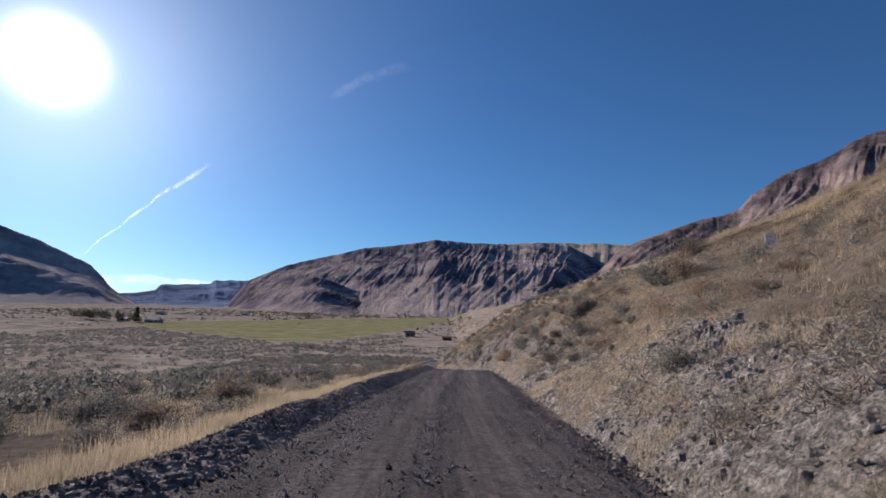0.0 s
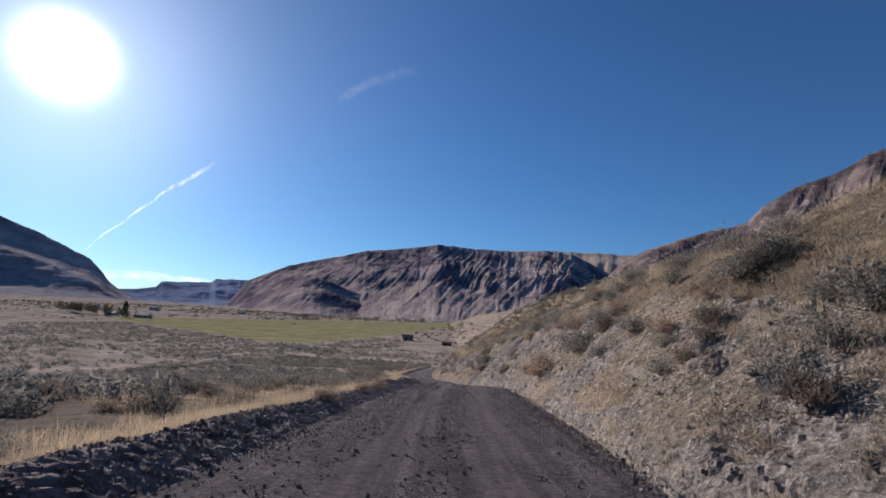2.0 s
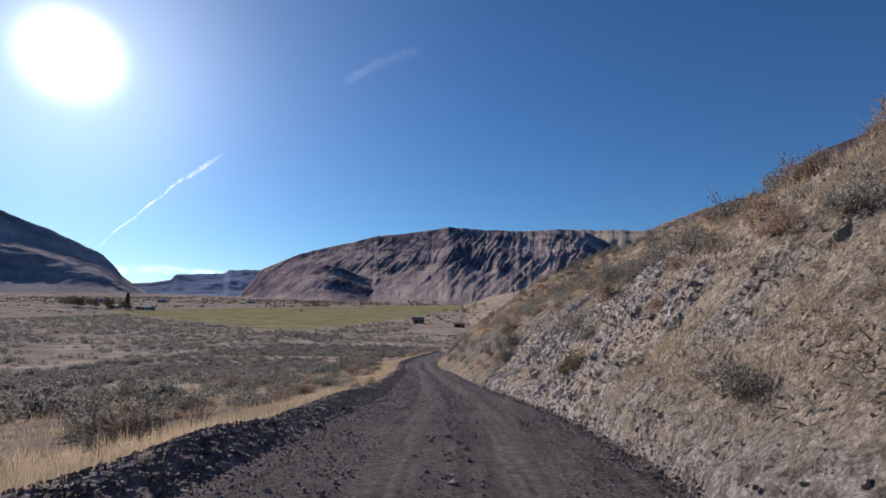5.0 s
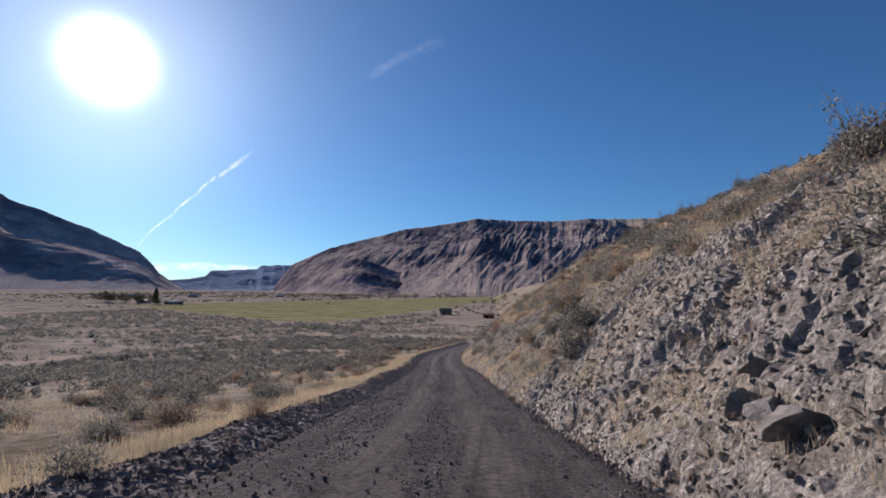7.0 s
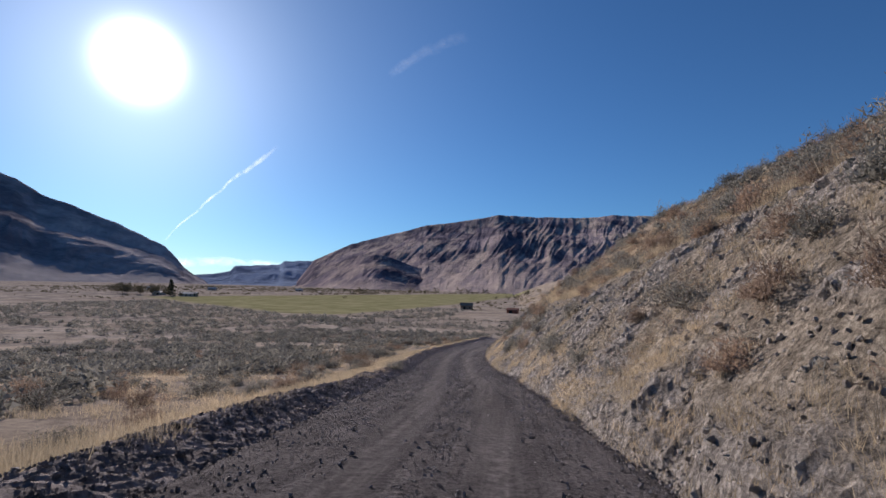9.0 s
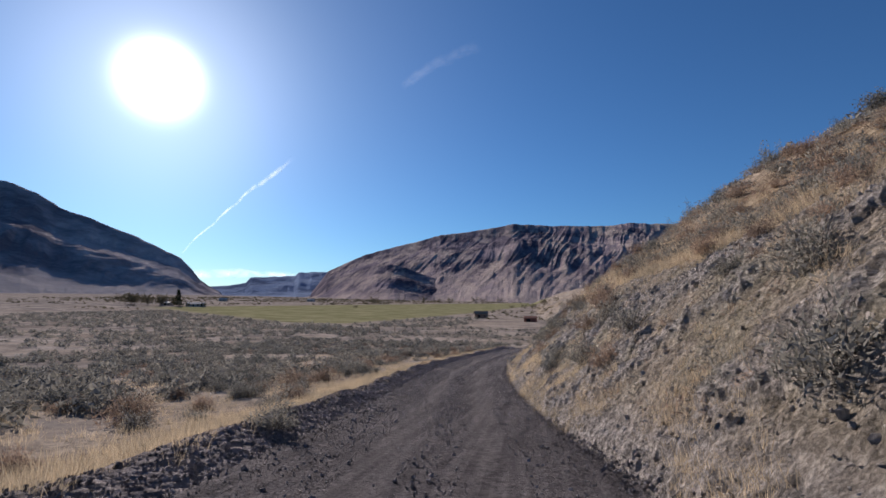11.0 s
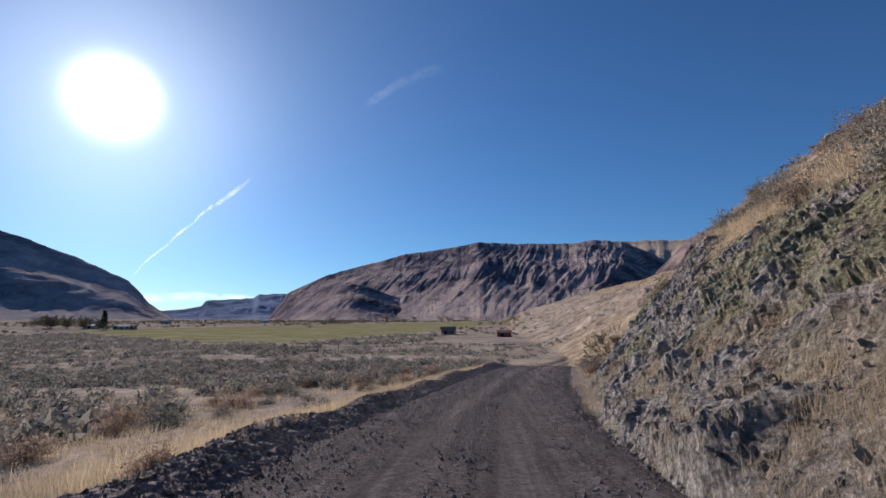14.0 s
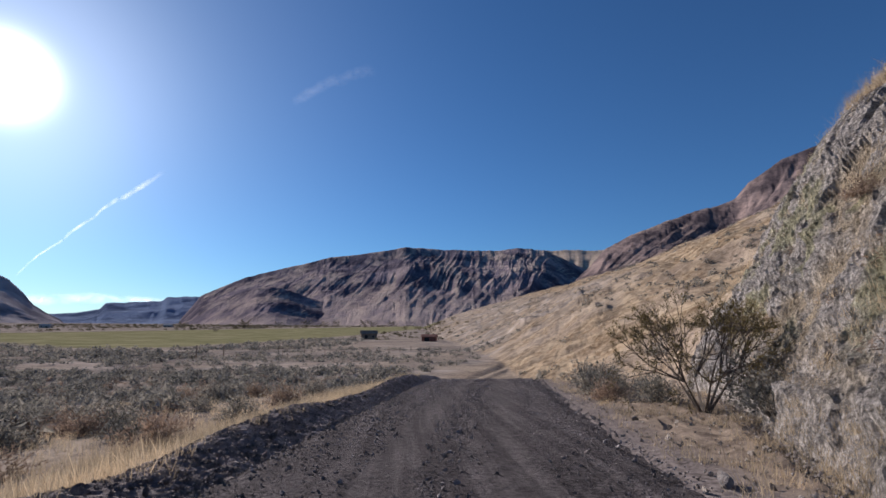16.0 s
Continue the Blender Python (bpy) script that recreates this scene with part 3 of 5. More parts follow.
# ---- far mountains, each a ridge in bearings (degrees to the left of the road's line) seen from the first bend ----
def mountain(name, skyline, near, far, material, label, seed, scarp=(0.40, 0.95), steps=0.11, bite=0.042, spacing=150, slant=1.5, step=0.07):
    """Fans of scree, steps of rock between the two shares of the way, and a gentler back up to the crest."""
    az0, az1 = skyline[0][0], skyline[-1][0]
    bearings = np.arange(az0, az1 + 0.001, step * (1 if az1 > az0 else -1))
    q = np.concatenate([np.linspace(0, 0.4, 22), np.linspace(0.41, 0.86, 62), np.linspace(0.88, 1.0, 10), np.linspace(1.03, 1.5, 6)])
    a, s = np.meshgrid(bearings, q, indexing="ij")
    el = np.interp(a, [p[0] for p in sorted(skyline)], [p[1] for p in sorted(skyline)])
    el = el + 0.09 * fractal(a * 1.4, a * 0, 5, seed + 7) * smooth(0.3, 2.5, el)
    m = a * (near + far) / 2 / 57.3
    # spurs and gullies run down the slope on the slant, large ones carrying small ones
    bend = 0.5 * fractal(m / (2.2 * spacing), s * 2.0, 3, seed)
    along = m / spacing + slant * s + bend
    g = 0.6 * fractal(along, s * 2.4, 3, seed + 1) + 0.4 * fractal(along * 2.2 + 0.8 * s, s * 5, 4, seed + 2, True)
    g3 = fractal(along * 7 + 1.5 * s, s * 4, 3, seed + 3, True)
    broad = fractal(m / (3.3 * spacing), s * 0, 2, seed + 4)
    c = np.clip(s, 0, 1)
    cut = np.clip(c + (bite * g + 0.13 * bite * g3 + 0.7 * bite * broad) * np.sin(np.pi * np.clip(c * 1.06, 0, 1)) ** 0.8, 0, 1)
    # an even rise, broken by one or two steps of rock whose place wanders along the face
    k = np.clip((cut + 0.10 * fractal(m / (1.7 * spacing), c * 0, 3, seed + 5) - scarp[0]) / (scarp[1] - scarp[0]), 0, 1)
    k = 0.5 * smooth(0.0, 0.4, k + 0.03 * g3) + 0.5 * smooth(0.6, 1.0, k + 0.03 * g3)
    shape = (1 - steps) * cut**1.15 + steps * k
    shape = shape * (1 - smooth(0.88, 1.0, c)) + smooth(0.88, 1.0, c) * (0.9 + 0.1 * smooth(0.8, 1.0, c))
    shape = shape + 0.006 * g3 * np.sin(np.pi * c)
    near_by = near + (far - near) * 0.6 * (1 - np.clip(el / el.max(), 0, 1))
    reach = near_by + (far - near_by) * s
    crest = far * np.tan(np.radians(el)) - 5
    low = valley_z(-near * np.sin(np.radians(a)), 60 + near * np.cos(np.radians(a))) - 6
    z = low + (crest - low) * shape
    # nothing of the slope stands above the line of the crest
    z = np.minimum(z, np.where(s < 1, reach * np.tan(np.radians(el)) - 5.0 * s, z)) - (s > 1) * (s - 1) * 60
    me = mesh_of(name, np.stack([-reach * np.sin(np.radians(a)), 60 + reach * np.cos(np.radians(a)), z], -1).reshape(-1, 3), grid_faces(*a.shape), material)
    channel(me, "fan", 1 - smooth(0.12, 0.5, cut + 0.08 * g3 + 0.1 * broad))
    return tagged(new(name, me), label, "mountain", kind="structure")


mountain("mountain_ridge", ((26, -0.3), (23.8, 0.4), (22, 2.9), (20.5, 3.75), (18, 4.9), (14.3, 6.0), (9.3, 7.4), (6, 7.8), (1, 8.75), (-2.9, 8.5), (-5.4, 8.45),
         (-8, 8.35), (-9.5, 8.35), (-12, 8.6), (-14.5, 8.3), (-16, 7.6), (-17.8, 6.7), (-19.5, 5.6), (-24, 4)), 1150, 2800, RIDGE,
         "dark brown basalt mountain with gullied slopes and grassy patches", 71)
mountain("mountain_foothill", ((24.5, -0.4), (22.4, 0.4), (20.2, 1.8), (18.2, 2.9), (16.4, 3.7), (15.3, 3.9), (14, 3.75), (12.6, 3.3), (11, 2.7), (9, 2.1), (7.6, 2.2), (6, 1.9), (4, 1.4), (2, 1.5), (0, 1.0), (-3, 0.4), (-6, -0.2)), 1150, 1800, RIDGE,
         "dark rocky spur and pale hummocks under the basalt mountain", 74, (0.35, 0.95), 0.15, 0.04, 110, 1.2, 0.07)
mountain("mountain_mesa", ((31.9, -0.6), (32.9, 0.4), (33.9, 0.95), (34.8, 1.6), (35.7, 2.7), (36.6, 3.7), (38.4, 4.5), (41, 5.7), (44.3, 6.9), (46.8, 7.7), (48.5, 8.8), (50.5, 9.4), (57.5, 10), (74.5, 11), (99.5, 9)),
         1100, 2100, MESA, "dark shaded mesa with a steep nose", 81, (0.30, 0.95), 0.22, 0.08, 260, 0.7, 0.09)
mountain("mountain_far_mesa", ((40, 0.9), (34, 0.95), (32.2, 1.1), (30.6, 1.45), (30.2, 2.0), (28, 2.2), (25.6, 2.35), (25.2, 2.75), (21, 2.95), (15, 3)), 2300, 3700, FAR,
         "far flat-topped mesas coloured hazy blue closing the valley", 91, (0.4, 0.95), 0.4, 0.05, 300, 0.4, 0.12)
mountain("mountain_plateau", ((2, 7.6), (-4, 8.2), (-12, 8.55), (-20, 8.3), (-30, 8.5)), 2000, 4700, PLATEAU, "pale straw-coloured plateau behind the dark ridge", 95, (0.3, 0.8), 0.1, 0.02, 300, 0.4, 0.14)
mountain("mountain_escarpment", ((-17.2, 4.6), (-18.8, 6.2), (-20.4, 7.9), (-23, 9.15), (-26, 10.2), (-28.9, 11.05), (-31.4, 11.45), (-32.6, 12.0), (-33.7, 13.2), (-36.5, 15.0), (-39.2, 15.7), (-40.5, 16.2), (-42, 17.1), (-43, 17.5), (-50, 18.6), (-62, 19.5), (-85, 19)),
         430, 1450, SCARP, "brown basalt escarpment streaked with pale scree above the hillside", 101, (0.45, 0.95), 0.20, 0.10, 110, 1.8, 0.075)


# ---- the broken faces of the bank, finer than the ground sheet ----
def rock_face(name, y0, y1, reach, label, seed, amp, size, lumps, rocky, lichen, sink=0.0, tall=1.0, grid=(0.09, 0.075), blocky=1.0, skin=None, hollow=1.1):
    """A face of clay in which broken rock stands out; rocky is the share of rock from 0 to 1, tall draws its blocks out up the slope."""
    y, o = np.meshgrid(np.arange(y0, y1, grid[0]), np.arange(-0.6, reach, grid[1]), indexing="ij")
    u = foot_u(y) + o
    z = land(y, u)
    du, dy = (land(y, u + 0.6) - land(y, u - 0.6)) / 1.2, (land(y + 0.6, u) - land(y - 0.6, u)) / 1.2
    n = np.stack([-du, -dy, np.ones_like(du)], -1)
    n /= np.linalg.norm(n, axis=-1, keepdims=True)
    v = o * np.sqrt(1 + np.clip(du, 0, 2) ** 2)
    broad = fractal(y / (2.6 * size), v / (2.0 * size), 3, seed + 20)
    where = fractal(y / (1.7 * size) + 0.4 * broad, v / (1.3 * size), 4, seed + 30)
    # the rock thins out towards the top of the face
    rock = smooth(-0.12, 0.16, where + 0.9 * (rocky - 0.5) + 0.25 * broad - 0.5 * smooth(0.55, 0.95, o / reach))
    crag = fractal(y / size + 0.3 * broad, v / (1.2 * size * tall), 5, seed, True)
    fine = fractal(y / (0.30 * size) + 0.5 * crag, v / (0.30 * size * tall), 4, seed + 5, True)
    lean = 0.35 * v
    big = shards((y + lean) / (0.62 * lumps) + 0.5 * crag, v / (0.62 * lumps * tall) + 0.3 * fine, seed + 9, 1.5)
    mid = shards((y + lean) / (0.27 * lumps) + 0.3 * crag, v / (0.27 * lumps * tall) + 0.3 * fine, seed + 14, 1.6)
    bit = shards(y / (0.16 * lumps), v / (0.16 * lumps), seed + 19, 1.6)
    edge = smooth(0, 1.2, y - y0) * smooth(0, 1.2, y1 - y) * smooth(-0.4, 0.3, o) * smooth(0, 1.4, reach - o - 0.8 * (1 + broad))
    push = amp * (0.7 * broad + rock * (0.28 + (0.62 - 0.32 * blocky) * crag + (0.34 - 0.20 * blocky) * fine + blocky * (0.30 * big + 0.18 * mid) + 0.06 * bit) + (1 - rock) * (0.12 * fine + 0.10 * mid + 0.10 * bit)) * edge
    # hollows where blocks have fallen out of the rock
    push = push - hollow * amp * rock * edge * smooth(0.18, 0.42, fractal(y / (2.4 * size) + 7, v / (2.2 * size), 2, seed + 50))
    push = push + 0.10 * edge - 0.16 * (1 - edge) - sink + np.clip(np.random.default_rng(seed).normal(0, 1, y.shape), -2, 2) * (0.005 + 0.006 * rock) * edge
    p = np.stack([road_x(y) + u, y, z], -1) + n * push[..., None]
    keep = edge > 0.3
    FACES.append((p[keep], rock[keep], o[keep]))
    me = mesh_of(name, p.reshape(-1, 3), grid_faces(*y.shape), skin or BANK, True)
    channel(me, "rock", np.maximum(rock * edge * smooth(-0.5, 0.2, crag + 0.7 * fine), 1 - smooth(0.3, 1.1, o + 0.3 * broad)))
    channel(me, "lichen", lichen * smooth(-0.05, 0.25, fractal(y / 1.3, v / 1.1, 4, seed + 40)) * smooth(0.5, 1.5, o))
    BANKS[name] = tagged(new(name, me), label, "bank", kind="structure")
    return BANKS[name]


FACES = []
BANKS = {}
rock_face("bank_scree", 56, 81, 8.5, "pale grey bank of clay and broken rock", 201, 0.25, 1.0, 0.45, 0.55, 0.0)
rock_face("bank_rubble", 97.5, 141.5, 7.5, "tan bank of crumbling clay and stones", 231, 0.22, 1.0, 0.36, 0.48, 0.2, skin=BANK_TAN, hollow=0.6)
rock_face("bank_outcrop", 137.5, 173.5, 7.5, "rough grey rock outcrop spotted with yellow lichen", 261, 0.42, 1.05, 0.5, 0.70, 0.75, 0.0, 1.8, (0.07, 0.05), 0.5, BANK_GREY, 0.6)
rock_face("bank_slope", 1, 58.5, 6.0, "crumbling grey-brown lower bank", 291, 0.16, 1.1, 0.45, 0.36, 0.0, 0.05, skin=BANK_TAN)
rock_face("bank_talus", 77.5, 101.5, 9.0, "stony brown talus under the shrubby hillside", 321, 0.20, 1.2, 0.5, 0.40, 0.0, skin=BANK_TAN)


# ---- stones ----
def stone_mesh(name, seed, detail, material):
    rng = random.Random(seed)
    bm = bmesh.new()
    bmesh.ops.create_icosphere(bm, subdivisions=detail, radius=0.5)
    cuts = [(Vector((rng.gauss(0, 1), rng.gauss(0, 1), rng.gauss(0, 1))).normalized(), rng.uniform(0.14, 0.34)) for _ in range(11)]
    wide, high = rng.uniform(0.75, 1.0), rng.uniform(0.65, 0.95)
    for v in bm.verts:
        for way, far in cuts:
            over = v.co.dot(way) - far
            if over > 0:
                v.co -= way * over * 0.98
        v.co *= 1 + rng.uniform(-0.03, 0.03)
        v.co.y *= wide
        v.co.z *= high
    me = bpy.data.meshes.new(name)
    bm.to_mesh(me)
    bm.free()
    me.materials.append(material)
    return me


def arrays(me):
    v = np.empty(len(me.vertices) * 3, np.float32)
    me.vertices.foreach_get("co", v)
    me.calc_loop_triangles()
    f = np.empty(len(me.loop_triangles) * 3, np.int32)
    me.loop_triangles.foreach_get("vertices", f)
    return v.reshape(-1, 3), f.reshape(-1, 3)


def turned(n, rng, tilt=3.2):
    """n random turns as matrices."""
    a, b, c = rng.uniform(0, 6.283, n), rng.uniform(-tilt, tilt, n), rng.uniform(-tilt, tilt, n)
    out = np.zeros((n, 3, 3))
    ca, sa, cb, sb, cc, sc = np.cos(a), np.sin(a), np.cos(b), np.sin(b), np.cos(c), np.sin(c)
    out[:, 0, 0], out[:, 0, 1], out[:, 0, 2] = ca * cb, ca * sb * sc - sa * cc, ca * sb * cc + sa * sc
    out[:, 1, 0], out[:, 1, 1], out[:, 1, 2] = sa * cb, sa * sb * sc + ca * cc, sa * sb * cc - ca * sc
    out[:, 2, 0], out[:, 2, 1], out[:, 2, 2] = -sb, cb * sc, cb * cc
    return out


def strew(name, templates, spots, sizes, material, label, category, rng, tilt=3.2, stretch=None, flat=True):
    """One object of stuff: the templates in turn, at the spots."""
    vs, fs, start = [], [], 0
    turn = turned(len(spots), rng, tilt)
    pick = rng.integers(0, len(templates), len(spots))
    for k, (v, f) in enumerate(templates):
        who = np.nonzero(pick == k)[0]
        if not len(who):
            continue
        s = sizes[who][:, None, None] * (np.ones((len(who), 1, 3)) if stretch is None else stretch[who][:, None, :])
        p = np.einsum("nij,nvj->nvi", turn[who], v[None] * s) + spots[who][:, None, :]
        vs.append(p.reshape(-1, 3))
        fs.append((f[None] + (start + np.arange(len(who)) * len(v))[:, None, None]).reshape(-1, 3))
        start += len(who) * len(v)
    me = mesh_of(name, np.concatenate(vs), np.concatenate(fs), material, flat)
    return tagged(new(name, me), label, category, kind="stuff")


def on_land(y, u, lift=0.0):
    return np.stack([road_x(y) + u, y, land(y, u) + lift], -1)


rng = np.random.default_rng(7)
CHIPS = [arrays(stone_mesh("chip", 300 + k, 1, None)) for k in range(7)]


def grit(seed):
    rng = np.random.default_rng(seed)
    v = np.array([(1, 0, 0), (-1, 0, 0), (0, 1, 0), (0, -1, 0), (0, 0, 1), (0, 0, -1)]) * 0.5 * rng.uniform(0.6, 1.1, (6, 1)) + rng.normal(0, 0.08, (6, 3))
    return v, np.array([(0, 2, 4), (2, 1, 4), (1, 3, 4), (3, 0, 4), (2, 0, 5), (1, 2, 5), (3, 1, 5), (0, 3, 5)])


GRIT = [grit(380 + k) for k in range(8)]

# the berm's dark stones
n = 15000
y = rng.uniform(-1, 178, n)
u = rng.normal(-3.6, 0.44, n)
size = np.clip(rng.lognormal(-2.95, 0.5, n), 0.03, 0.22)
strew("berm_stones", CHIPS, on_land(y, u, 0.03), size, BERM_STONE, "dark loose stones heaped along the track's edge", "stones", rng)
# loose stones at the foot of the bank
n = 4600
y = rng.uniform(0, 178, n)
u = foot_u(y) + rng.normal(-0.05, 0.42, n)
size = np.clip(rng.lognormal(-2.9, 0.5, n), 0.025, 0.22)
strew("foot_stones", CHIPS, on_land(y, u, 0.03), size, BERM_STONE, "purple-grey stones fallen at the foot of the bank", "stones", rng)
# finer gravel over the berm and at the foot of the bank
n = 30000
y = rng.uniform(-1, 178, n)
u = np.where(rng.random(n) < 0.7, rng.normal(-3.6, 0.5, n), foot_u(y) - 0.15 + rng.normal(0, 0.3, n))
strew("verge_gravel", GRIT, on_land(y, u, 0.03), np.clip(rng.lognormal(-3.2, 0.4, n), 0.02, 0.1), GRAVEL, "grey gravel spilt along both edges of the track", "gravel", rng)
# gravel thrown out of the wheel tracks
n = 42000
y = rng.uniform(2, 178, n)
u = np.where(rng.random(n) < 0.22, rng.normal(-0.15, 0.28, n), np.where(rng.random(n) < 0.6, -3.2 + 1.9 * rng.random(n) ** 1.5, 2.9 - 1.7 * rng.random(n) ** 1.5))
size = np.clip(rng.lognormal(-3.35, 0.45, n), 0.02, 0.11)
spots = np.stack([road_x(y) + u, y, road_z(y) + 0.042], -1)
strew("road_gravel", GRIT, spots, size, GRAVEL, "coarse dark gravel on the track", "gravel", rng)
# rubble in the banks
for name, spots, n, mean, most in (("scree_stones", FACES[0][0], 15000, -2.5, 0.34), ("rubble_stones", FACES[1][0], 8000, -2.75, 0.28), ("slope_stones", FACES[3][0], 9000, -2.9, 0.26), ("outcrop_stones", FACES[2][0], 1200, -2.6, 0.3), ("talus_stones", FACES[4][0], 5500, -2.6, 0.34)):
    spots = spots[rng.integers(0, len(spots), n)] + rng.normal(0, 0.03, (n, 3))
    size = np.clip(rng.lognormal(mean, 0.5, n), 0.05, most)
    spots[:, 2] += 0.06 * size
    strew(name, CHIPS, spots, size, RUBBLE, "angular grey-brown rubble lodged in the bank", "stones", rng)
n = 2200
y = rng.uniform(8, 185, n)
size = np.clip(rng.lognormal(-2.4, 0.5, n), 0.04, 0.36)
strew("hill_stones", CHIPS, on_land(y, foot_u(y) + 0.3 + np.abs(rng.normal(0, 8, n)), 0.03), size, RUBBLE, "grey-brown stones scattered over the grassy hillside", "stones", rng)

# the larger stones, each lodged in its bank
LODGED = [stone_mesh("stone", 360 + k, 2, RUBBLE) for k in range(6)]


def lodge(bank, face, n, sizes, seed, reach=4.5):
    rng = np.random.default_rng(seed)
    p, rock, o = face
    p = p[(o > 0.3) & (o < reach)]
    for k in range(n):
        x, y, z = (float(c) for c in p[int(rng.integers(len(p)))])
        wide = float(sizes[0] + (sizes[1] - sizes[0]) * rng.random() ** 2.2)
        ob = new("stone", LODGED[k % 6])
        ob.parent = bank
        ob.matrix_basis = pose(x, y, z - 0.10 * wide, *(float(c) for c in rng.uniform(-180, 180, 3))) @ Matrix.Diagonal((wide, wide, wide, 1))


lodge(BANKS["bank_scree"], FACES[0], 230, (0.10, 0.26), 371)
lodge(BANKS["bank_rubble"], FACES[1], 170, (0.10, 0.25), 372, 3.5)
lodge(BANKS["bank_slope"], FACES[3], 160, (0.10, 0.28), 373, 3.5)
lodge(BANKS["bank_talus"], FACES[4], 140, (0.10, 0.28), 374)
lodge(BANKS["bank_outcrop"], FACES[2], 30, (0.08, 0.17), 375, 1.6)

BOULDERS = [stone_mesh("boulder", 340 + k, 3, BASALT) for k in range(5)]


def boulder(y, u, wide, k, label):
    ob = new("boulder", BOULDERS[k % 5])
    ob.matrix_world = pose(float(road_x(y)) + u, y, ground_at(float(road_x(y)) + u, y) + (0.24 * wide if 56 < y < 80 else 0.12 * wide), 25 * (k % 3) - 20, 18 * (k % 4) - 25, 67 * k) @ Matrix.Diagonal((wide, wide, wide, 1))
    return tagged(ob, label, "boulder", "boulders in the scree bank")


for k, (y, u, wide) in enumerate(((66.0, 3.75, 0.8), (67.0, 3.8, 0.62), (67.3, 4.1, 0.7), (67.1, 4.5, 0.5), (66.8, 4.9, 0.62), (66.5, 3.8, 0.6), (69.4, 4.8, 0.36), (71.9, 5.3, 0.44),
                                  (70.4, 5.3, 0.4), (68.2, 5.6, 0.5), (73.5, 4.4, 0.38), (65.2, 4.6, 0.55), (66.4, 8.9, 0.95), (63.3, 6.0, 0.5), (66.2, 8.0, 0.5))):
    boulder(y, u, wide, k, "angular grey basalt boulder lodged in the scree bank")
for k, (y, u, wide) in enumerate(((19.0, 6.0, 0.55), (14.6, 5.9, 0.4), (48.5, 2.8, 0.5), (47.2, 3.3, 0.35), (94, 8.2, 0.7), (90.5, 7.4, 0.5), (124.6, 3.4, 0.4), (158.3, 3.3, 0.4), (44.0, 4.6, 0.42),
                                  (164.7, 19.6, 1.3), (166.0, 20.6, 1.0), (168.2, 23.0, 0.9), (170.5, 26.4, 1.5), (172.4, 29.2, 1.2))):
    boulder(y, u, wide, k + 2, "dark weathered boulder on the grassy bank")


# ---- dry shrubs ----
def twig(verts, faces, a, b, thick):
    """A three-sided twig that tapers."""
    way = b - a
    side = np.cross(way, (0.31, 0.87, 0.38))
    side /= np.linalg.norm(side) + 1e-9
    third = np.cross(way, side)
    third /= np.linalg.norm(third) + 1e-9
    k = len(verts)
    for p, r in ((a, thick), (b, thick * 0.45)):
        for q in (0, 2.094, 4.189):
            verts.append(p + r * (side * math.cos(q) + third * math.sin(q)))
    for j in range(3):
        faces.append((k + j, k + (j + 1) % 3, k + 3 + j))
        faces.append((k + (j + 1) % 3, k + 3 + (j + 1) % 3, k + 3 + j))


def leaf(verts, faces, p, way, long, wide, rng):
    side = np.cross(way, rng.normal(0, 1, 3))
    side /= np.linalg.norm(side) + 1e-9
    k = len(verts)
    verts.extend([p - side * wide * 1.2, p + side * wide * 1.2, p + way * long])
    faces.append((k, k + 1, k + 2))


def shrub_parts(seed, twigs, leaves, tall, long=0.055, wide=0.0062, start=0.35, lift=0.35, loose=0.075, split=0):
    """Stems and leaves of a dome-shaped shrub one metre across: twigs that end in sprays."""
    rng = np.random.default_rng(seed)
    sv, sf, lv, lf = [], [], [], []
    for k in range(twigs):
        az, lean = k * 2.39996 + rng.uniform(-0.4, 0.4), math.acos(rng.uniform(0.04, 1))
        out = np.array([math.sin(lean) * math.cos(az), math.sin(lean) * math.sin(az), math.cos(lean) * tall * 2])
        tip = 0.5 * out * rng.uniform(start, 1.0) * (1 + 0.22 * math.sin(2 * az + seed) + 0.14 * math.sin(5 * az + 2 * seed))
        knee = tip * (0.45, 0.45, 0.55) + rng.normal(0, 0.045, 3)
        base = np.array([0.06 * math.cos(az), 0.06 * math.sin(az), -0.04])
        if split or k % 3 == 0:
            twig(sv, sf, base, knee, 0.008)
            twig(sv, sf, knee, tip, 0.0045)
        for _ in range(split):
            end = tip + rng.normal(0, 0.10, 3) + out * 0.08
            twig(sv, sf, knee + (tip - knee) * rng.uniform(0.1, 0.9), end, 0.0035)
        for _ in range(leaves):
            p = knee + (tip - knee) * rng.uniform(0.3, 1.1) + np.clip(rng.normal(0, loose, 3), -1.6 * loose, 1.6 * loose)
            p[2] = abs(p[2])
            d = out / np.linalg.norm(out) * 0.5 + rng.normal(0, 0.75, 3) + np.array([0, 0, lift])
            leaf(lv, lf, p, d / np.linalg.norm(d), long * rng.uniform(0.6, 1.3), wide * rng.uniform(0.7, 1.5), rng)
    return (np.array(sv), np.array(sf)), (np.array(lv), np.array(lf))


def shrub_kind(name, seed, twigs, leaves, tall, material, **more):
    (sv, sf), (lv, lf) = shrub_parts(seed, twigs, leaves, tall, **more)
    root = new(name)
    root.location = (0, -150, -60)
    part("stem", mesh_of("stem", sv, sf, STEM, True), root)
    part("foliage", mesh_of("foliage", lv, lf, material, True), root)
    return root


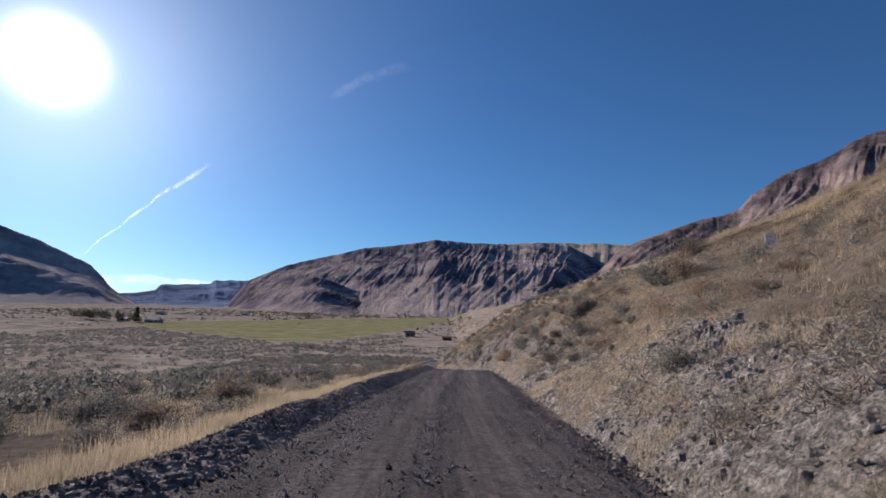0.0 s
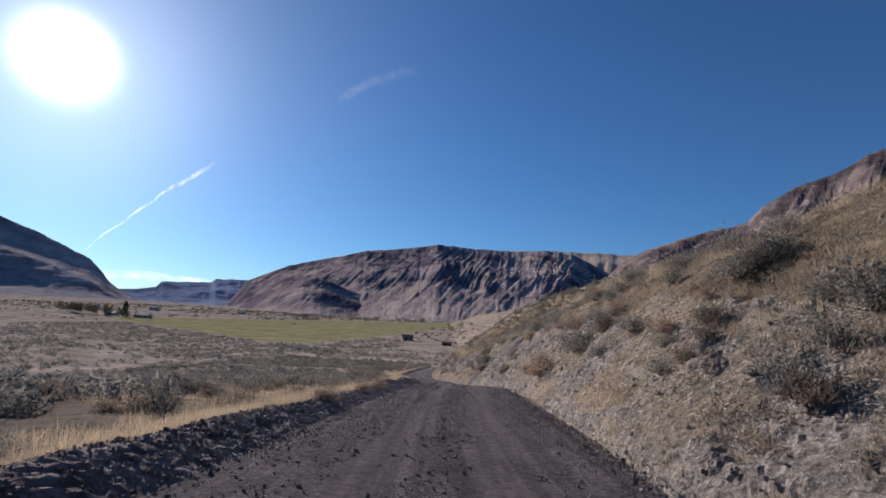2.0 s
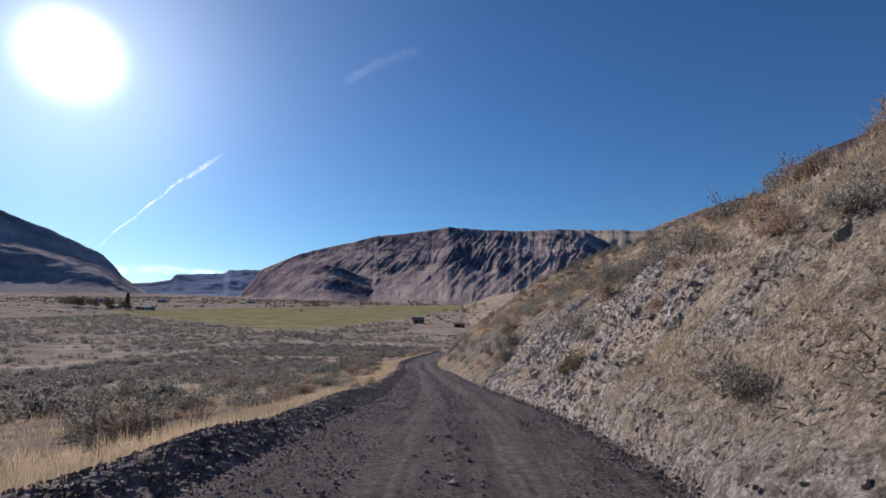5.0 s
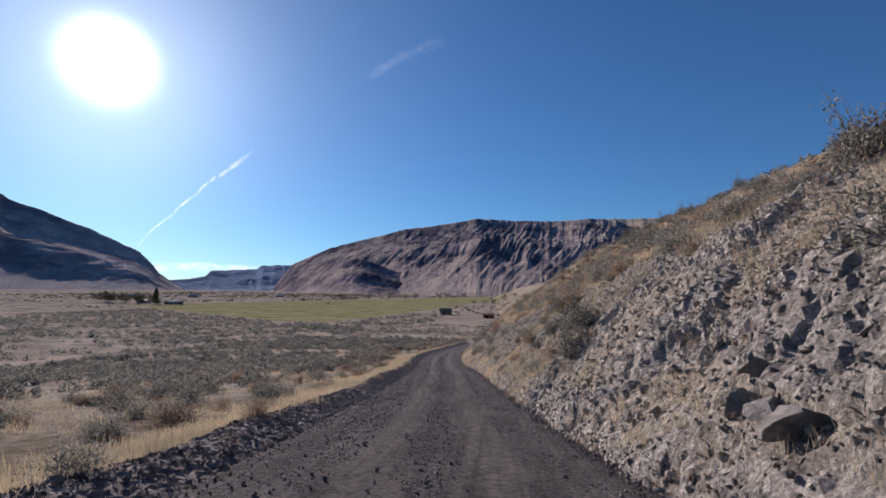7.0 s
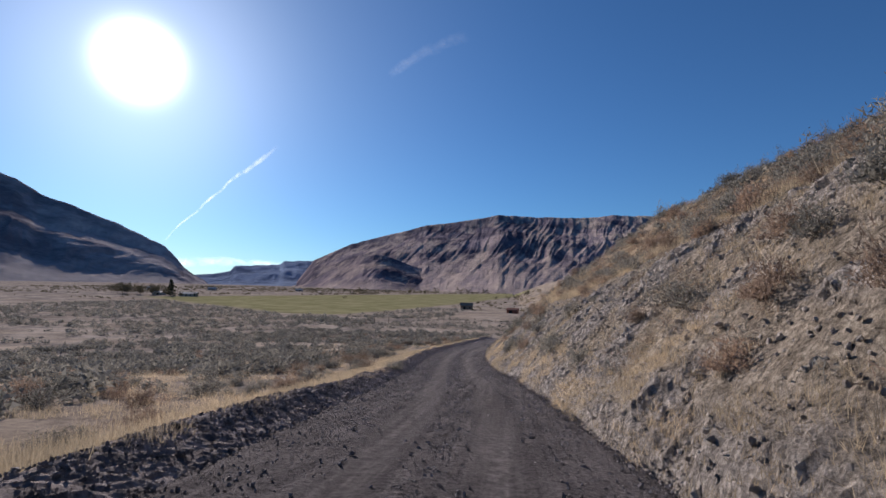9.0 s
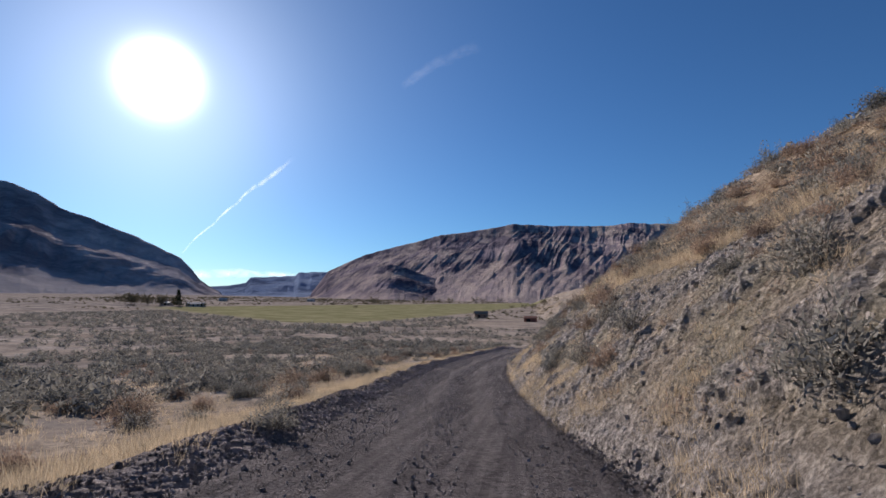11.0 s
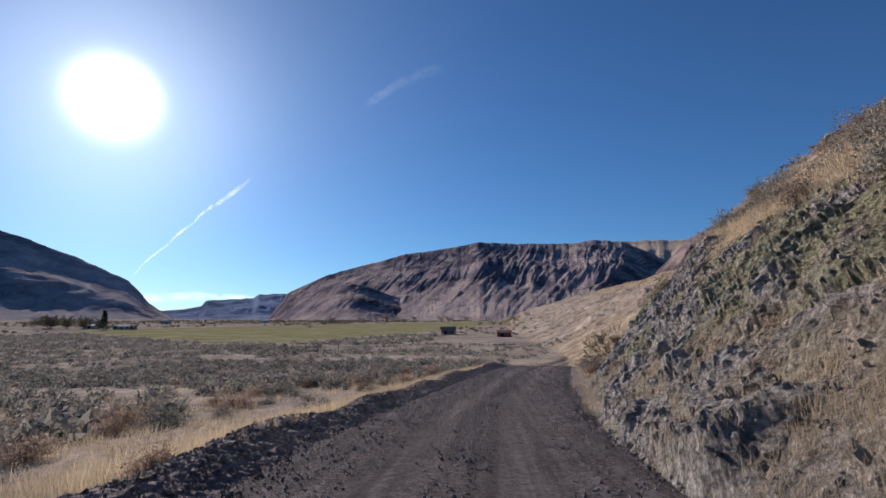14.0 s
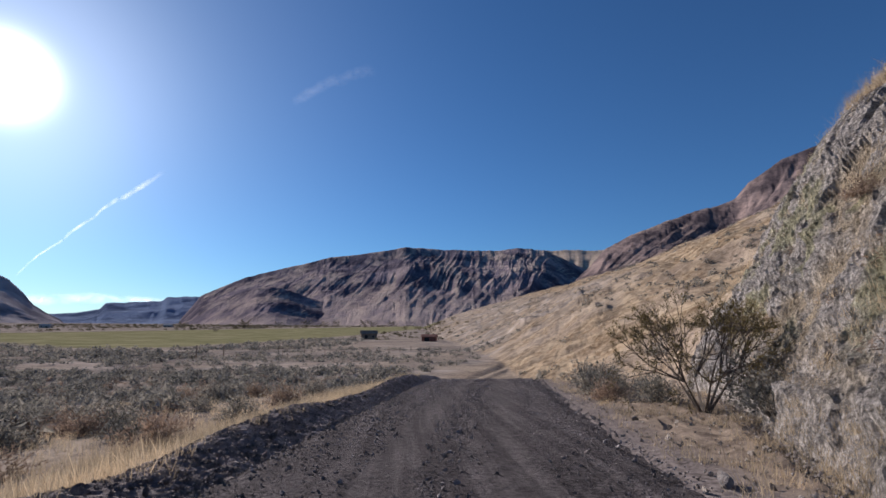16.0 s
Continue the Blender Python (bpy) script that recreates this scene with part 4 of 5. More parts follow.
SHRUBS = {
    "sage": [shrub_kind("sagebrush", 400 + k, 38, 34, 0.58, SAGE, long=0.065, wide=0.009) for k in range(4)],
    "rust": [shrub_kind("rabbitbrush", 420 + k, 38, 36, 0.55, RUST, long=0.075, wide=0.0075, lift=0.5) for k in range(3)],
    "green": [shrub_kind("greasewood", 440 + k, 60, 46, 0.66, GREEN, long=0.04, wide=0.006, start=0.5, loose=0.05) for k in range(2)],
    "grey": [shrub_kind("dead_sagebrush", 460 + k, 32, 32, 0.58, SAGE, long=0.055, wide=0.0105, split=2) for k in range(2)],
}
LABELS = {
    "sage": ("dusty grey-green sagebrush on the dry ground", "shrub"),
    "rust": ("rust-brown dried rabbitbrush with wispy twigs", "shrub"),
    "green": ("olive-yellow greasewood bush rooted in the bank", "shrub"),
    "grey": ("leafless grey dead sagebrush of bare twigs", "shrub"),
}
count = 0


def plant(kind, y, u, wide, group, tall=1.0):
    global count
    count += 1
    x = float(road_x(y)) + u
    kinds = SHRUBS[kind]
    source = kinds[count % len(kinds)]
    m = pose(x, y, ground_at(x, y) + (0.06 if u > 2.5 and 27 < y < 168 else -0.03), 0, 0, (count * 137.5) % 360) @ Matrix.Diagonal((wide, wide, wide * tall, 1))
    ob = copy_thing(source, m)
    ob.matrix_basis = m
    label, category = LABELS[kind]
    return tagged(ob, label, category, group)


# shrubs that stand out on the hillside, stretch by stretch: kind, y, u, width
for row in (("rust", 22.9, 6.8, 1.6), ("sage", 24.2, 5.7, 1.0), ("sage", 34.9, 8.0, 1.6), ("sage", 44.4, 5.4, 1.9), ("rust", 43.1, 6.3, 1.4), ("sage", 48, 4.3, 1.5), ("rust", 27.8, 5.1, 0.9),
            ("grey", 28.2, 11.2, 2.4), ("rust", 25.6, 11.6, 2.2), ("grey", 46.4, 19.2, 3.0), ("sage", 49.8, 15.3, 2.6), ("rust", 33.3, 6.4, 1.0), ("sage", 43.7, 22.3, 2.6), ("sage", 37.1, 20.6, 2.8),
            ("rust", 25.1, 6.8, 1.0), ("sage", 19.5, 12.0, 1.6), ("grey", 31.5, 14.5, 2.0)):
    plant(*row, "shrubs on the hillside")
for row in (("sage", 42.4, 5.3, 2.3), ("grey", 43.8, 6.4, 1.8), ("rust", 46.2, 4.0, 2.2), ("sage", 53.1, 6.7, 1.3), ("rust", 58, 9.5, 1.6), ("green", 61.2, 3.9, 1.5), ("grey", 61.0, 4.0, 0.9), ("sage", 62, 13, 1.8),
            ("grey", 78.2, 4.4, 1.9), ("grey", 79.2, 5.1, 2.0), ("sage", 78.8, 5.0, 1.5), ("grey", 81.5, 3.8, 1.1), ("rust", 80.2, 4.2, 0.9), ("rust", 86.6, 4.5, 1.1), ("sage", 79.1, 8.2, 1.6), ("rust", 89.8, 12.6, 2.0), ("sage", 99.3, 11.7, 2.4), ("sage", 74.0, 11.5, 1.9),
            ("rust", 70.0, 12.5, 2.0), ("sage", 66.5, 12.6, 1.6), ("sage", 103.6, 4.0, 1.6)):
    plant(*row, "shrubs on the hillside")
for row in (("sage", 81.8, 5.2, 1.4), ("sage", 84.7, 7.9, 1.7), ("rust", 89.3, 4.8, 1.2), ("sage", 85.3, 4.5, 0.8), ("sage", 97.4, 3.8, 1.1), ("rust", 88.7, 3.9, 0.9), ("grey", 85, 5.2, 1.3), ("green", 85.9, 6.0, 1.1),
            ("sage", 86.4, 8.1, 1.5), ("rust", 88.6, 8.3, 1.1), ("rust", 93.2, 9.2, 1.5), ("sage", 107, 17, 2.4), ("sage", 112, 21, 2.6), ("rust", 118, 14, 2.4), ("sage", 114, 11, 2.2), ("sage", 118, 19, 2.6),
            ("rust", 96.1, 5.1, 1.0), ("sage", 91, 6.4, 1.0), ("sage", 99, 15, 2.2), ("grey", 95, 13, 2.0)):
    plant(*row, "shrubs on the hillside")
for row in (("rust", 120.9, 5.7, 1.3), ("sage", 120.8, 4.3, 1.1), ("sage", 118.8, 4.6, 0.7), ("grey", 115.6, 4.4, 1.5), ("rust", 116.2, 4.6, 1.0), ("rust", 112.2, 4.2, 1.4), ("rust", 128.6, 5.3, 1.2), ("sage", 127.4, 8.0, 1.7), ("sage", 130.1, 7.2, 1.1), ("sage", 129, 5.8, 1.4), ("rust", 126.9, 5.1, 1.0), ("rust", 124.6, 4.2, 1.2), ("sage", 131.7, 4.8, 1.2),
            ("rust", 136.7, 12.3, 1.9), ("rust", 135.3, 10.6, 1.6), ("sage", 132.9, 12.4, 1.6), ("sage", 123.1, 4.0, 0.7), ("sage", 128.8, 5.0, 1.1), ("sage", 137.8, 5.0, 1.4), ("rust", 146.5, 8.5, 1.5),
            ("green", 153.6, 6.6, 1.5), ("sage", 160.5, 11.5, 1.9), ("sage", 166.0, 15.5, 1.6)):
    plant(*row, "shrubs on the hillside")
for row in (("grey", 170.0, 4.6, 1.9), ("sage", 167.5, 5.6, 1.8), ("sage", 172.5, 5.4, 1.5), ("rust", 168.5, 4.3, 1.5), ("sage", 176, 6.2, 1.6), ("sage", 184, 6.4, 1.7), ("rust", 188, 7.5, 1.5), ("sage", 179, 9.5, 1.6)):
    plant(*row, "shrubs on the hillside")
for row in (("rust", 34.7, 5.8, 1.0), ("sage", 33.4, 6.4, 1.1), ("sage", 28.2, 5.1, 1.2), ("rust", 34.9, 8.5, 1.3), ("rust", 35.6, 8.2, 0.9), ("grey", 29.0, 7.1, 1.7), ("sage", 30.6, 7.4, 0.9), ("rust", 32.2, 5.3, 1.0)):
    plant(*row, "shrubs on the hillside")
# shrubs lining the edge where the cut bank meets the hillside
rng = np.random.default_rng(17)
for y in np.concatenate([np.arange(38, 98, 1.1), np.arange(98, 146, 1.9)]):
    y = float(y + rng.uniform(-0.5, 0.5))
    crest = float(crest_u(y)[0])
    plant(("sage", "rust", "grey", "sage", "rust")[int(rng.integers(5))], y, crest + rng.normal(1.6, 1.8), rng.uniform(0.9, 2.0), "shrubs on the hillside", rng.uniform(0.85, 1.15))
# the brow of the hillside carries larger ones
for _ in range(120):
    y = float(rng.uniform(62, 152))
    plant(("sage", "rust", "grey", "sage")[int(rng.integers(4))], y, float(rng.uniform(14, 36)), rng.uniform(1.1, 2.3), "shrubs on the hillside", rng.uniform(0.85, 1.2))
for row in (("grey", 171.5, 4.4, 2.4), ("grey", 162.6, 6.6, 1.7), ("sage", 173.5, 5.6, 1.6), ("grey", 164.0, 7.2, 2.2), ("sage", 172.0, 4.6, 1.4)):
    plant(*row, "shrubs on the hillside")
for _ in range(24):
    y = float(rng.choice((rng.uniform(16, 60), rng.uniform(98, 138))))
    plant(("sage", "rust", "grey")[int(rng.integers(3))], y, float(foot_u(y)) + rng.uniform(0.9, 5.5), rng.uniform(0.5, 1.3), "shrubs on the hillside", rng.uniform(0.75, 1.05))
# shrubs that have seeded themselves on the berm
for row in (("rust", 34.3, -3.5, 0.9), ("rust", 42.1, -3.5, 1.1), ("rust", 39.5, -3.6, 0.8), ("sage", 66, -4.1, 0.9), ("rust", 71, -4.0, 0.8), ("sage", 107.5, -3.4, 1.2), ("rust", 139.5, -4.4, 0.9)):
    plant(*row, "shrubs along the berm")
# the rest of the hillside, and the flat beside the road, thinned by chance
rng = np.random.default_rng(11)
for _ in range(250):
    y, u = 8 + 162 * rng.random() ** 1.25, 5.0 + 36 * rng.random() ** 1.3
    if u > float(foot_u(y)) + 2.2 and fractal(np.array(u / 6), np.array(y / 6), 3, 77) > -0.2:
        plant(("sage", "rust", "grey", "rust", "sage")[int(rng.integers(5))], y, u, rng.uniform(0.7, 1.9), "shrubs on the hillside", rng.uniform(0.7, 1.1))
for _ in range(330):
    y, u = rng.uniform(4, 185), -6.6 - 13 * rng.random()
    if fractal(np.array(u / 5), np.array(y / 5), 3, 78) > -0.3:
        plant(("sage", "grey", "rust", "sage", "grey", "rust")[int(rng.integers(6))], y, u, rng.uniform(0.8, 2.2), "sagebrush on the flat", rng.uniform(0.7, 1.0))


# the big bush by the end of the outcrop: trunks that fork, with thin foliage
def big_bush(x, y, wide):
    rng = np.random.default_rng(31)
    sv, sf, lv, lf = [], [], [], []

    def grow(p, way, long, thick, depth):
        tip = p + way * long
        twig(sv, sf, p, tip, thick)
        if depth == 0:
            for _ in range(13):
                d = way + rng.normal(0, 0.6, 3)
                leaf(lv, lf, p + (tip - p) * rng.uniform(0.1, 1.1) + rng.normal(0, 0.03, 3), d / np.linalg.norm(d), 0.075 * rng.uniform(0.6, 1.3), 0.012, rng)
            return
        for _ in range(3 if depth < 4 else 4):
            d = way + rng.normal(0, 0.42, 3) + np.array([0, 0, 0.06])
            grow(tip, d / np.linalg.norm(d), long * rng.uniform(0.62, 0.85), thick * 0.62, depth - 1)

    for k in range(6):
        az = k * 1.047 + 0.3
        way = np.array([0.62 * math.cos(az), 0.62 * math.sin(az), 1.0])
        grow(np.array([0.06 * math.cos(az), 0.06 * math.sin(az), -0.1]), way / np.linalg.norm(way), 0.52 * wide / 2, 0.05, 4)
    root = new("greasewood_bush")
    root.location = (x, y, ground_at(x, y))
    part("trunk", mesh_of("trunk", np.array(sv), np.array(sf), STEM, True), root, "dark forked trunks and twigs")
    part("foliage", mesh_of("foliage", np.array(lv), np.array(lf), GREEN, True), root, "sparse olive-brown leaves")
    return tagged(root, "large sparse greasewood bush with dark forked stems", "bush")


big_bush(5.2, 165.4, 4.1)

# ---- sagebrush flats and grass, beyond counting ----
rng = np.random.default_rng(13)


def clump(seed, leaves, long, wide, tall):
    rng = np.random.default_rng(seed)
    lv, lf = [], []
    for _ in range(leaves):
        az, lean = rng.uniform(0, 6.283), math.acos(rng.uniform(0.02, 1))
        d = np.array([math.sin(lean) * math.cos(az), math.sin(lean) * math.sin(az), math.cos(lean)])
        p = d * np.array([0.5, 0.5, tall]) * rng.uniform(0.45, 0.92)
        # sprays that lie along the outside of the bush
        way = np.cross(d, rng.normal(0, 1, 3)) + 0.5 * d + rng.normal(0, 0.25, 3)
        way /= np.linalg.norm(way)
        side = np.cross(way, d + rng.normal(0, 0.3, 3))
        side *= wide * rng.uniform(0.8, 1.6) / (np.linalg.norm(side) + 1e-9)
        k = len(lv)
        lv.extend([p - side, p + side, p + way * long * rng.uniform(0.7, 1.3)])
        lf.append((k, k + 1, k + 2))
    return np.array(lv), np.array(lf)


MID = [clump(500 + k, 90, 0.15, 0.034, 0.46) for k in range(6)]
LOW = [clump(520 + k, 24, 0.22, 0.065, 0.5) for k in range(4)]


def flats(name, templates, n, near, reach, ys, sizes, cut, material, label):
    y = rng.uniform(*ys, n)
    u = -near - (reach - near) * rng.random(n) ** 0.9
    keep = (fractal(u / 7, y / 7, 3, 79) + 0.5 * fractal(u / 40, y / 18, 2, 80) > cut) & (land(y, u) < 20)
    x = road_x(y) + u
    field = (x + 105 + 1.22 * (y - 303) > -4) & (y > 303) & (x < -72 + 0.155 * (y - 308))
    keep &= ~field
    y, u = y[keep], u[keep]
    size = rng.uniform(*sizes, len(y)) * rng.uniform(0.8, 1.2, len(y))
    strew(name, templates, on_land(y, u, -0.02), size, material, label, "sagebrush", rng, 0.12)


flats("sage_flat", MID, 3500, 13, 75, (-2, 225), (1.1, 2.5), -0.42, SAGE, "dense grey-green sagebrush covering the flat")
flats("rabbitbrush_flat", MID, 1500, 17, 60, (-2, 215), (0.6, 1.4), 0.0, RUST, "brown rabbitbrush scattered through the sage")
flats("sage_plain", LOW, 10500, 70, 300, (0, 420), (1.3, 2.9), -0.22, SAGE, "sagebrush over the far plain")
flats("brush_plain", LOW, 2600, 12, 120, (195, 300), (0.9, 1.9), -0.1, SAGE, "grey-brown brush over the lower plain")
# far hillside brush
n = 7000
y, u = rng.uniform(10, 620, n), 18 + 240 * rng.random(n) ** 1.5
keep = fractal(u / 22, y / 22, 3, 81) > -0.1 + 0.25 * smooth(170, 200, y)
y, u = y[keep], u[keep]
strew("hill_brush", LOW, on_land(y, u, -0.05), rng.uniform(0.6, 1.7, len(y)) * (1 + u / 150), SAGE, "brush dotted over the upper hillside", "brush", rng, 0.12)


def tuft(seed, blades, tall, lean, wide, foot=0.1):
    rng = np.random.default_rng(seed)
    v, f = [], []
    for _ in range(blades):
        az, tilt, h = rng.uniform(0, 6.283), abs(rng.normal(0, lean)), tall * rng.uniform(0.5, 1.15)
        d = np.array([math.cos(az), math.sin(az), 0])
        p = d * rng.uniform(0, foot) + np.array([rng.normal(0, foot), rng.normal(0, foot), -0.03])
        turn = rng.uniform(0, 3.14)
        s = np.array([math.cos(turn), math.sin(turn), 0]) * wide
        tip = p + d * h * math.sin(tilt) * 1.25 + np.array([0, 0, h * math.cos(tilt)])
        k = len(v)
        v.extend([p - s, p + s, tip])
        f.append((k, k + 1, k + 2))
    return np.array(v), np.array(f)


TUFTS = [tuft(540 + k, 28, 0.36, 0.5, 0.0055, 0.15) for k in range(6)]
THATCH = [tuft(560 + k, 20, 0.17, 0.85, 0.006, 0.19) for k in range(5)]


def grass(name, templates, n, spread, cut, scale, sizes, label, seed):
    y = rng.uniform(2, 186, n)
    u = spread(y, n)
    keep = fractal(u / scale, y / scale, 3, seed) > cut
    y, u = y[keep], u[keep]
    strew(name, templates, on_land(y, u, 0.0), rng.uniform(*sizes, len(y)), STRAW, label, "grass", rng, 0.15)


grass("verge_grass", TUFTS, 10500, lambda y, n: -5.5 - np.abs(rng.normal(0, 1.0, n)) + rng.uniform(0, 0.9, n), -0.45, 3.0, (0.9, 1.55), "tall straw-coloured dry grass behind the berm", 82)
grass("flat_grass", TUFTS, 9000, lambda y, n: -6 - rng.random(n) ** 1.6 * 26, -0.2, 4.0, (0.7, 1.3), "dry grass between the sagebrush", 83)
grass("bank_thatch", THATCH, 6500, lambda y, n: foot_u(y) + 4.5 + np.abs(rng.normal(0, 5.0, n)), -0.18, 2.2, (0.7, 1.5), "matted dry grass on the bank", 84)
grass("hill_grass", TUFTS, 8200, lambda y, n: foot_u(y) + 3 + rng.random(n) ** 1.3 * 26, -0.05, 4.5, (0.7, 1.4), "dry bunch grass on the hillside", 85)

# long golden grass along the brow where the cut bank ends, and in banks on the near slope
n = 6500
y = rng.uniform(18, 172, n)
u = crest_u(y) + np.abs(rng.normal(0, 3.2, n))
keep = (fractal(u / 2.5, y / 2.5, 3, 91) > -0.12) & (u > foot_u(y) + 1.5)
y, u = y[keep], u[keep]
strew("brow_grass", TUFTS, on_land(y, u, 0.0), rng.uniform(0.9, 1.6, len(y)), STRAW, "long golden grass on the brow of the bank", "grass", rng, 0.2)

# dry grass that holds on to the broken faces, thickest towards the foot
for k, (p, rock, o) in enumerate(FACES):
    count_of, low = ((900, 1.4), (3800, 2.2), (1800, 1.6), (3900, 2.4), (2400, 2.2))[k]
    chance = (1 - 0.85 * rock) * ((0.22, 0.07, 0.22, 0.25, 0.16)[k] + 0.75 * (1 - smooth(0.5, low, o))) * smooth(-0.35, 0.15, fractal(p[:, 0] / 1.6, p[:, 1] / 1.6, 3, 88 + k))
    who = rng.choice(len(p), count_of, replace=False, p=chance / chance.sum())
    strew("bank_grass", THATCH + TUFTS[:2], p[who], rng.uniform(0.4, 0.8, count_of), STRAW, "pale dry grass tufts on the crumbling bank", "grass", rng, 0.3)

# small dry herbs between the shrubs of the hillside
n = 7000
y = 6 + 166 * rng.random(n) ** 1.35
u = foot_u(y) + 0.8 + np.abs(rng.normal(0, 9, n))
keep = fractal(u / 3.5, y / 3.5, 3, 95) > -0.15
y, u = y[keep], u[keep]
half = rng.random(len(y)) < 0.5
HERBS = [clump(700 + k, 36, 0.24, 0.012, 0.45) for k in range(5)]
strew("hill_herbs", HERBS, on_land(y[half], u[half], 0.08), rng.uniform(0.25, 0.8, half.sum()), RUST, "small brown dry herbs on the hillside", "herbs", rng, 0.3)
strew("hill_herbs", HERBS, on_land(y[~half], u[~half], 0.08), rng.uniform(0.25, 0.8, (~half).sum()), SAGE, "small grey dry herbs on the hillside", "herbs", rng, 0.3)

# brush along the ditches and lanes of the valley floor
n = 5200
x, y = rng.uniform(-640, 40, n), rng.uniform(400, 1250, n)
u = x - road_x(y)
out = ~((x + 105 + 1.22 * (y - 303) > -4) & (x < -72 + 0.155 * (y - 308)) & (y < 606 + 2.4 * (x + 264)))
keep = out & (land(y, u) < -4) & (fractal(x / 60, y / 25, 3, 96) > 0.0)
y, u = y[keep], u[keep]
strew("valley_brush", LOW, on_land(y, u, -0.1), rng.uniform(1.5, 3.6, len(y)) * (0.7 + y / 1000), BARE, "grey-brown brush along the ditches of the valley floor", "brush", rng, 0.12)

# the grassed slope beyond the outcrop
n = 6500
y = 170 + 200 * rng.random(n) ** 1.5
u = foot_u(y) + 92 * rng.random(n) ** 1.1
keep = (fractal(u / 8, y / 8, 3, 97) > -0.15) & ((np.abs(u + 0.3) > 4.2) | (y > 198))
y, u = y[keep], u[keep]
strew("slope_grass", TUFTS, on_land(y, u, 0.0), rng.uniform(0.8, 1.6, len(y)), STRAW, "pale bunch grass on the slope beyond the outcrop", "grass", rng, 0.15)
n = 3400
y = 176 + 480 * rng.random(n) ** 1.7
u = foot_u(y) + 128 * rng.random(n) ** 1.1
keep = (fractal(u / 14, y / 14, 3, 98) > 0.05) & ((np.abs(u + 0.3) > 5) | (y > 198))
y, u = y[keep], u[keep]
strew("slope_brush", LOW, on_land(y, u, -0.05), rng.uniform(0.6, 1.9, len(y)), SAGE, "scattered brush on the slope beyond the outcrop", "brush", rng, 0.12)

# grass that has come up through the berm
n = 1500
y = rng.uniform(0, 182, n)
u = -4.25 + rng.normal(0, 0.28, n)
strew("berm_grass", TUFTS, on_land(y, u, 0.0), rng.uniform(0.4, 0.85, n), STRAW, "dry grass tufts growing through the stones of the berm", "grass", rng, 0.2)

# the dense brush above the cut bank
n = 1050
y = rng.uniform(38, 172, n)
u = crest_u(y) + 2.0 + np.abs(rng.normal(0, 9, n))
half = rng.random(n) < 0.55
BRUSH = [clump(720 + k, 165, 0.095, 0.013, 0.5) for k in range(6)]
strew("hill_shrubs", BRUSH, on_land(y[half], u[half], 0.0), rng.uniform(0.9, 2.1, half.sum()), SAGE, "grey brush crowding the hillside above the bank", "brush", rng, 0.15)
strew("hill_shrubs", BRUSH, on_land(y[~half], u[~half], 0.0), rng.uniform(0.8, 1.8, (~half).sum()), RUST, "brown brush crowding the hillside above the bank", "brush", rng, 0.15)

# the shelf between the track and the end of the outcrop
n = 2600
y = rng.uniform(152, 182, n)
u = 2.9 + (np.maximum(foot_u(y), 3.6) + 1.0 - 2.9) * rng.random(n)
strew("shelf_stones", CHIPS, on_land(y, u, 0.02), np.clip(rng.lognormal(-2.9, 0.55, n), 0.03, 0.3), RUBBLE, "pale rubble strewn over the shelf beside the track", "stones", rng)
n = 1500
y = rng.uniform(154, 184, n)
u = 3.3 + (np.maximum(foot_u(y), 3.8) + 2.0 - 3.3) * rng.random(n)
keep = fractal(u / 1.5, y / 1.5, 3, 99) > -0.15
y, u = y[keep], u[keep]
strew("shelf_grass", THATCH + TUFTS[:2], on_land(y, u, 0.0), rng.uniform(0.5, 1.1, len(y)), STRAW, "dry grass on the stony shelf beside the track", "grass", rng, 0.2)

# stones that have rolled from the berm on to the edge of the track
n = 3600
y = rng.uniform(0, 180, n)
u = -2.95 + rng.normal(0, 0.4, n)
spots = np.stack([road_x(y) + u, y, np.maximum(land(y, u), road_z(y) - 0.03) + 0.03], -1)
strew("edge_stones", CHIPS, spots, np.clip(rng.lognormal(-2.95, 0.45, n), 0.03, 0.18), BERM_STONE, "loose stones along the edge of the track", "stones", rng)


# ---- the ranch and other works in the valley ----
def box(bm, lo, hi):
    made = bmesh.ops.create_cube(bm, size=1.0)["verts"]
    for v in made:
        v.co = Vector([a + (b - a) * (c + 0.5) for a, b, c in zip(lo, hi, v.co)])
    return made


def box_mesh(name, boxes, material):
    bm = bmesh.new()
    for lo, hi in boxes:
        box(bm, lo, hi)
    me = bpy.data.meshes.new(name)
    bm.to_mesh(me)
    bm.free()
    me.materials.append(material)
    return me


def gable_mesh(name, long, deep, low, high, over, material):
    """Two roof slabs along x with a thickness."""
    v, f = [], []
    for side in (-1, 1):
        k = len(v)
        for x in (-long / 2 - over, long / 2 + over):
            for dy, z in ((0, high), (side * (deep / 2 + over), low - over * (high - low) / (deep / 2))):
                v.extend([(x, dy, z), (x, dy, z + 0.12)])
        f.extend([(k + 1, k + 3, k + 7, k + 5), (k, k + 4, k + 6, k + 2), (k, k + 1, k + 5, k + 4), (k + 2, k + 6, k + 7, k + 3), (k, k + 2, k + 3, k + 1), (k + 4, k + 5, k + 7, k + 6)])
    return mesh_of(name, v, f, material, True)


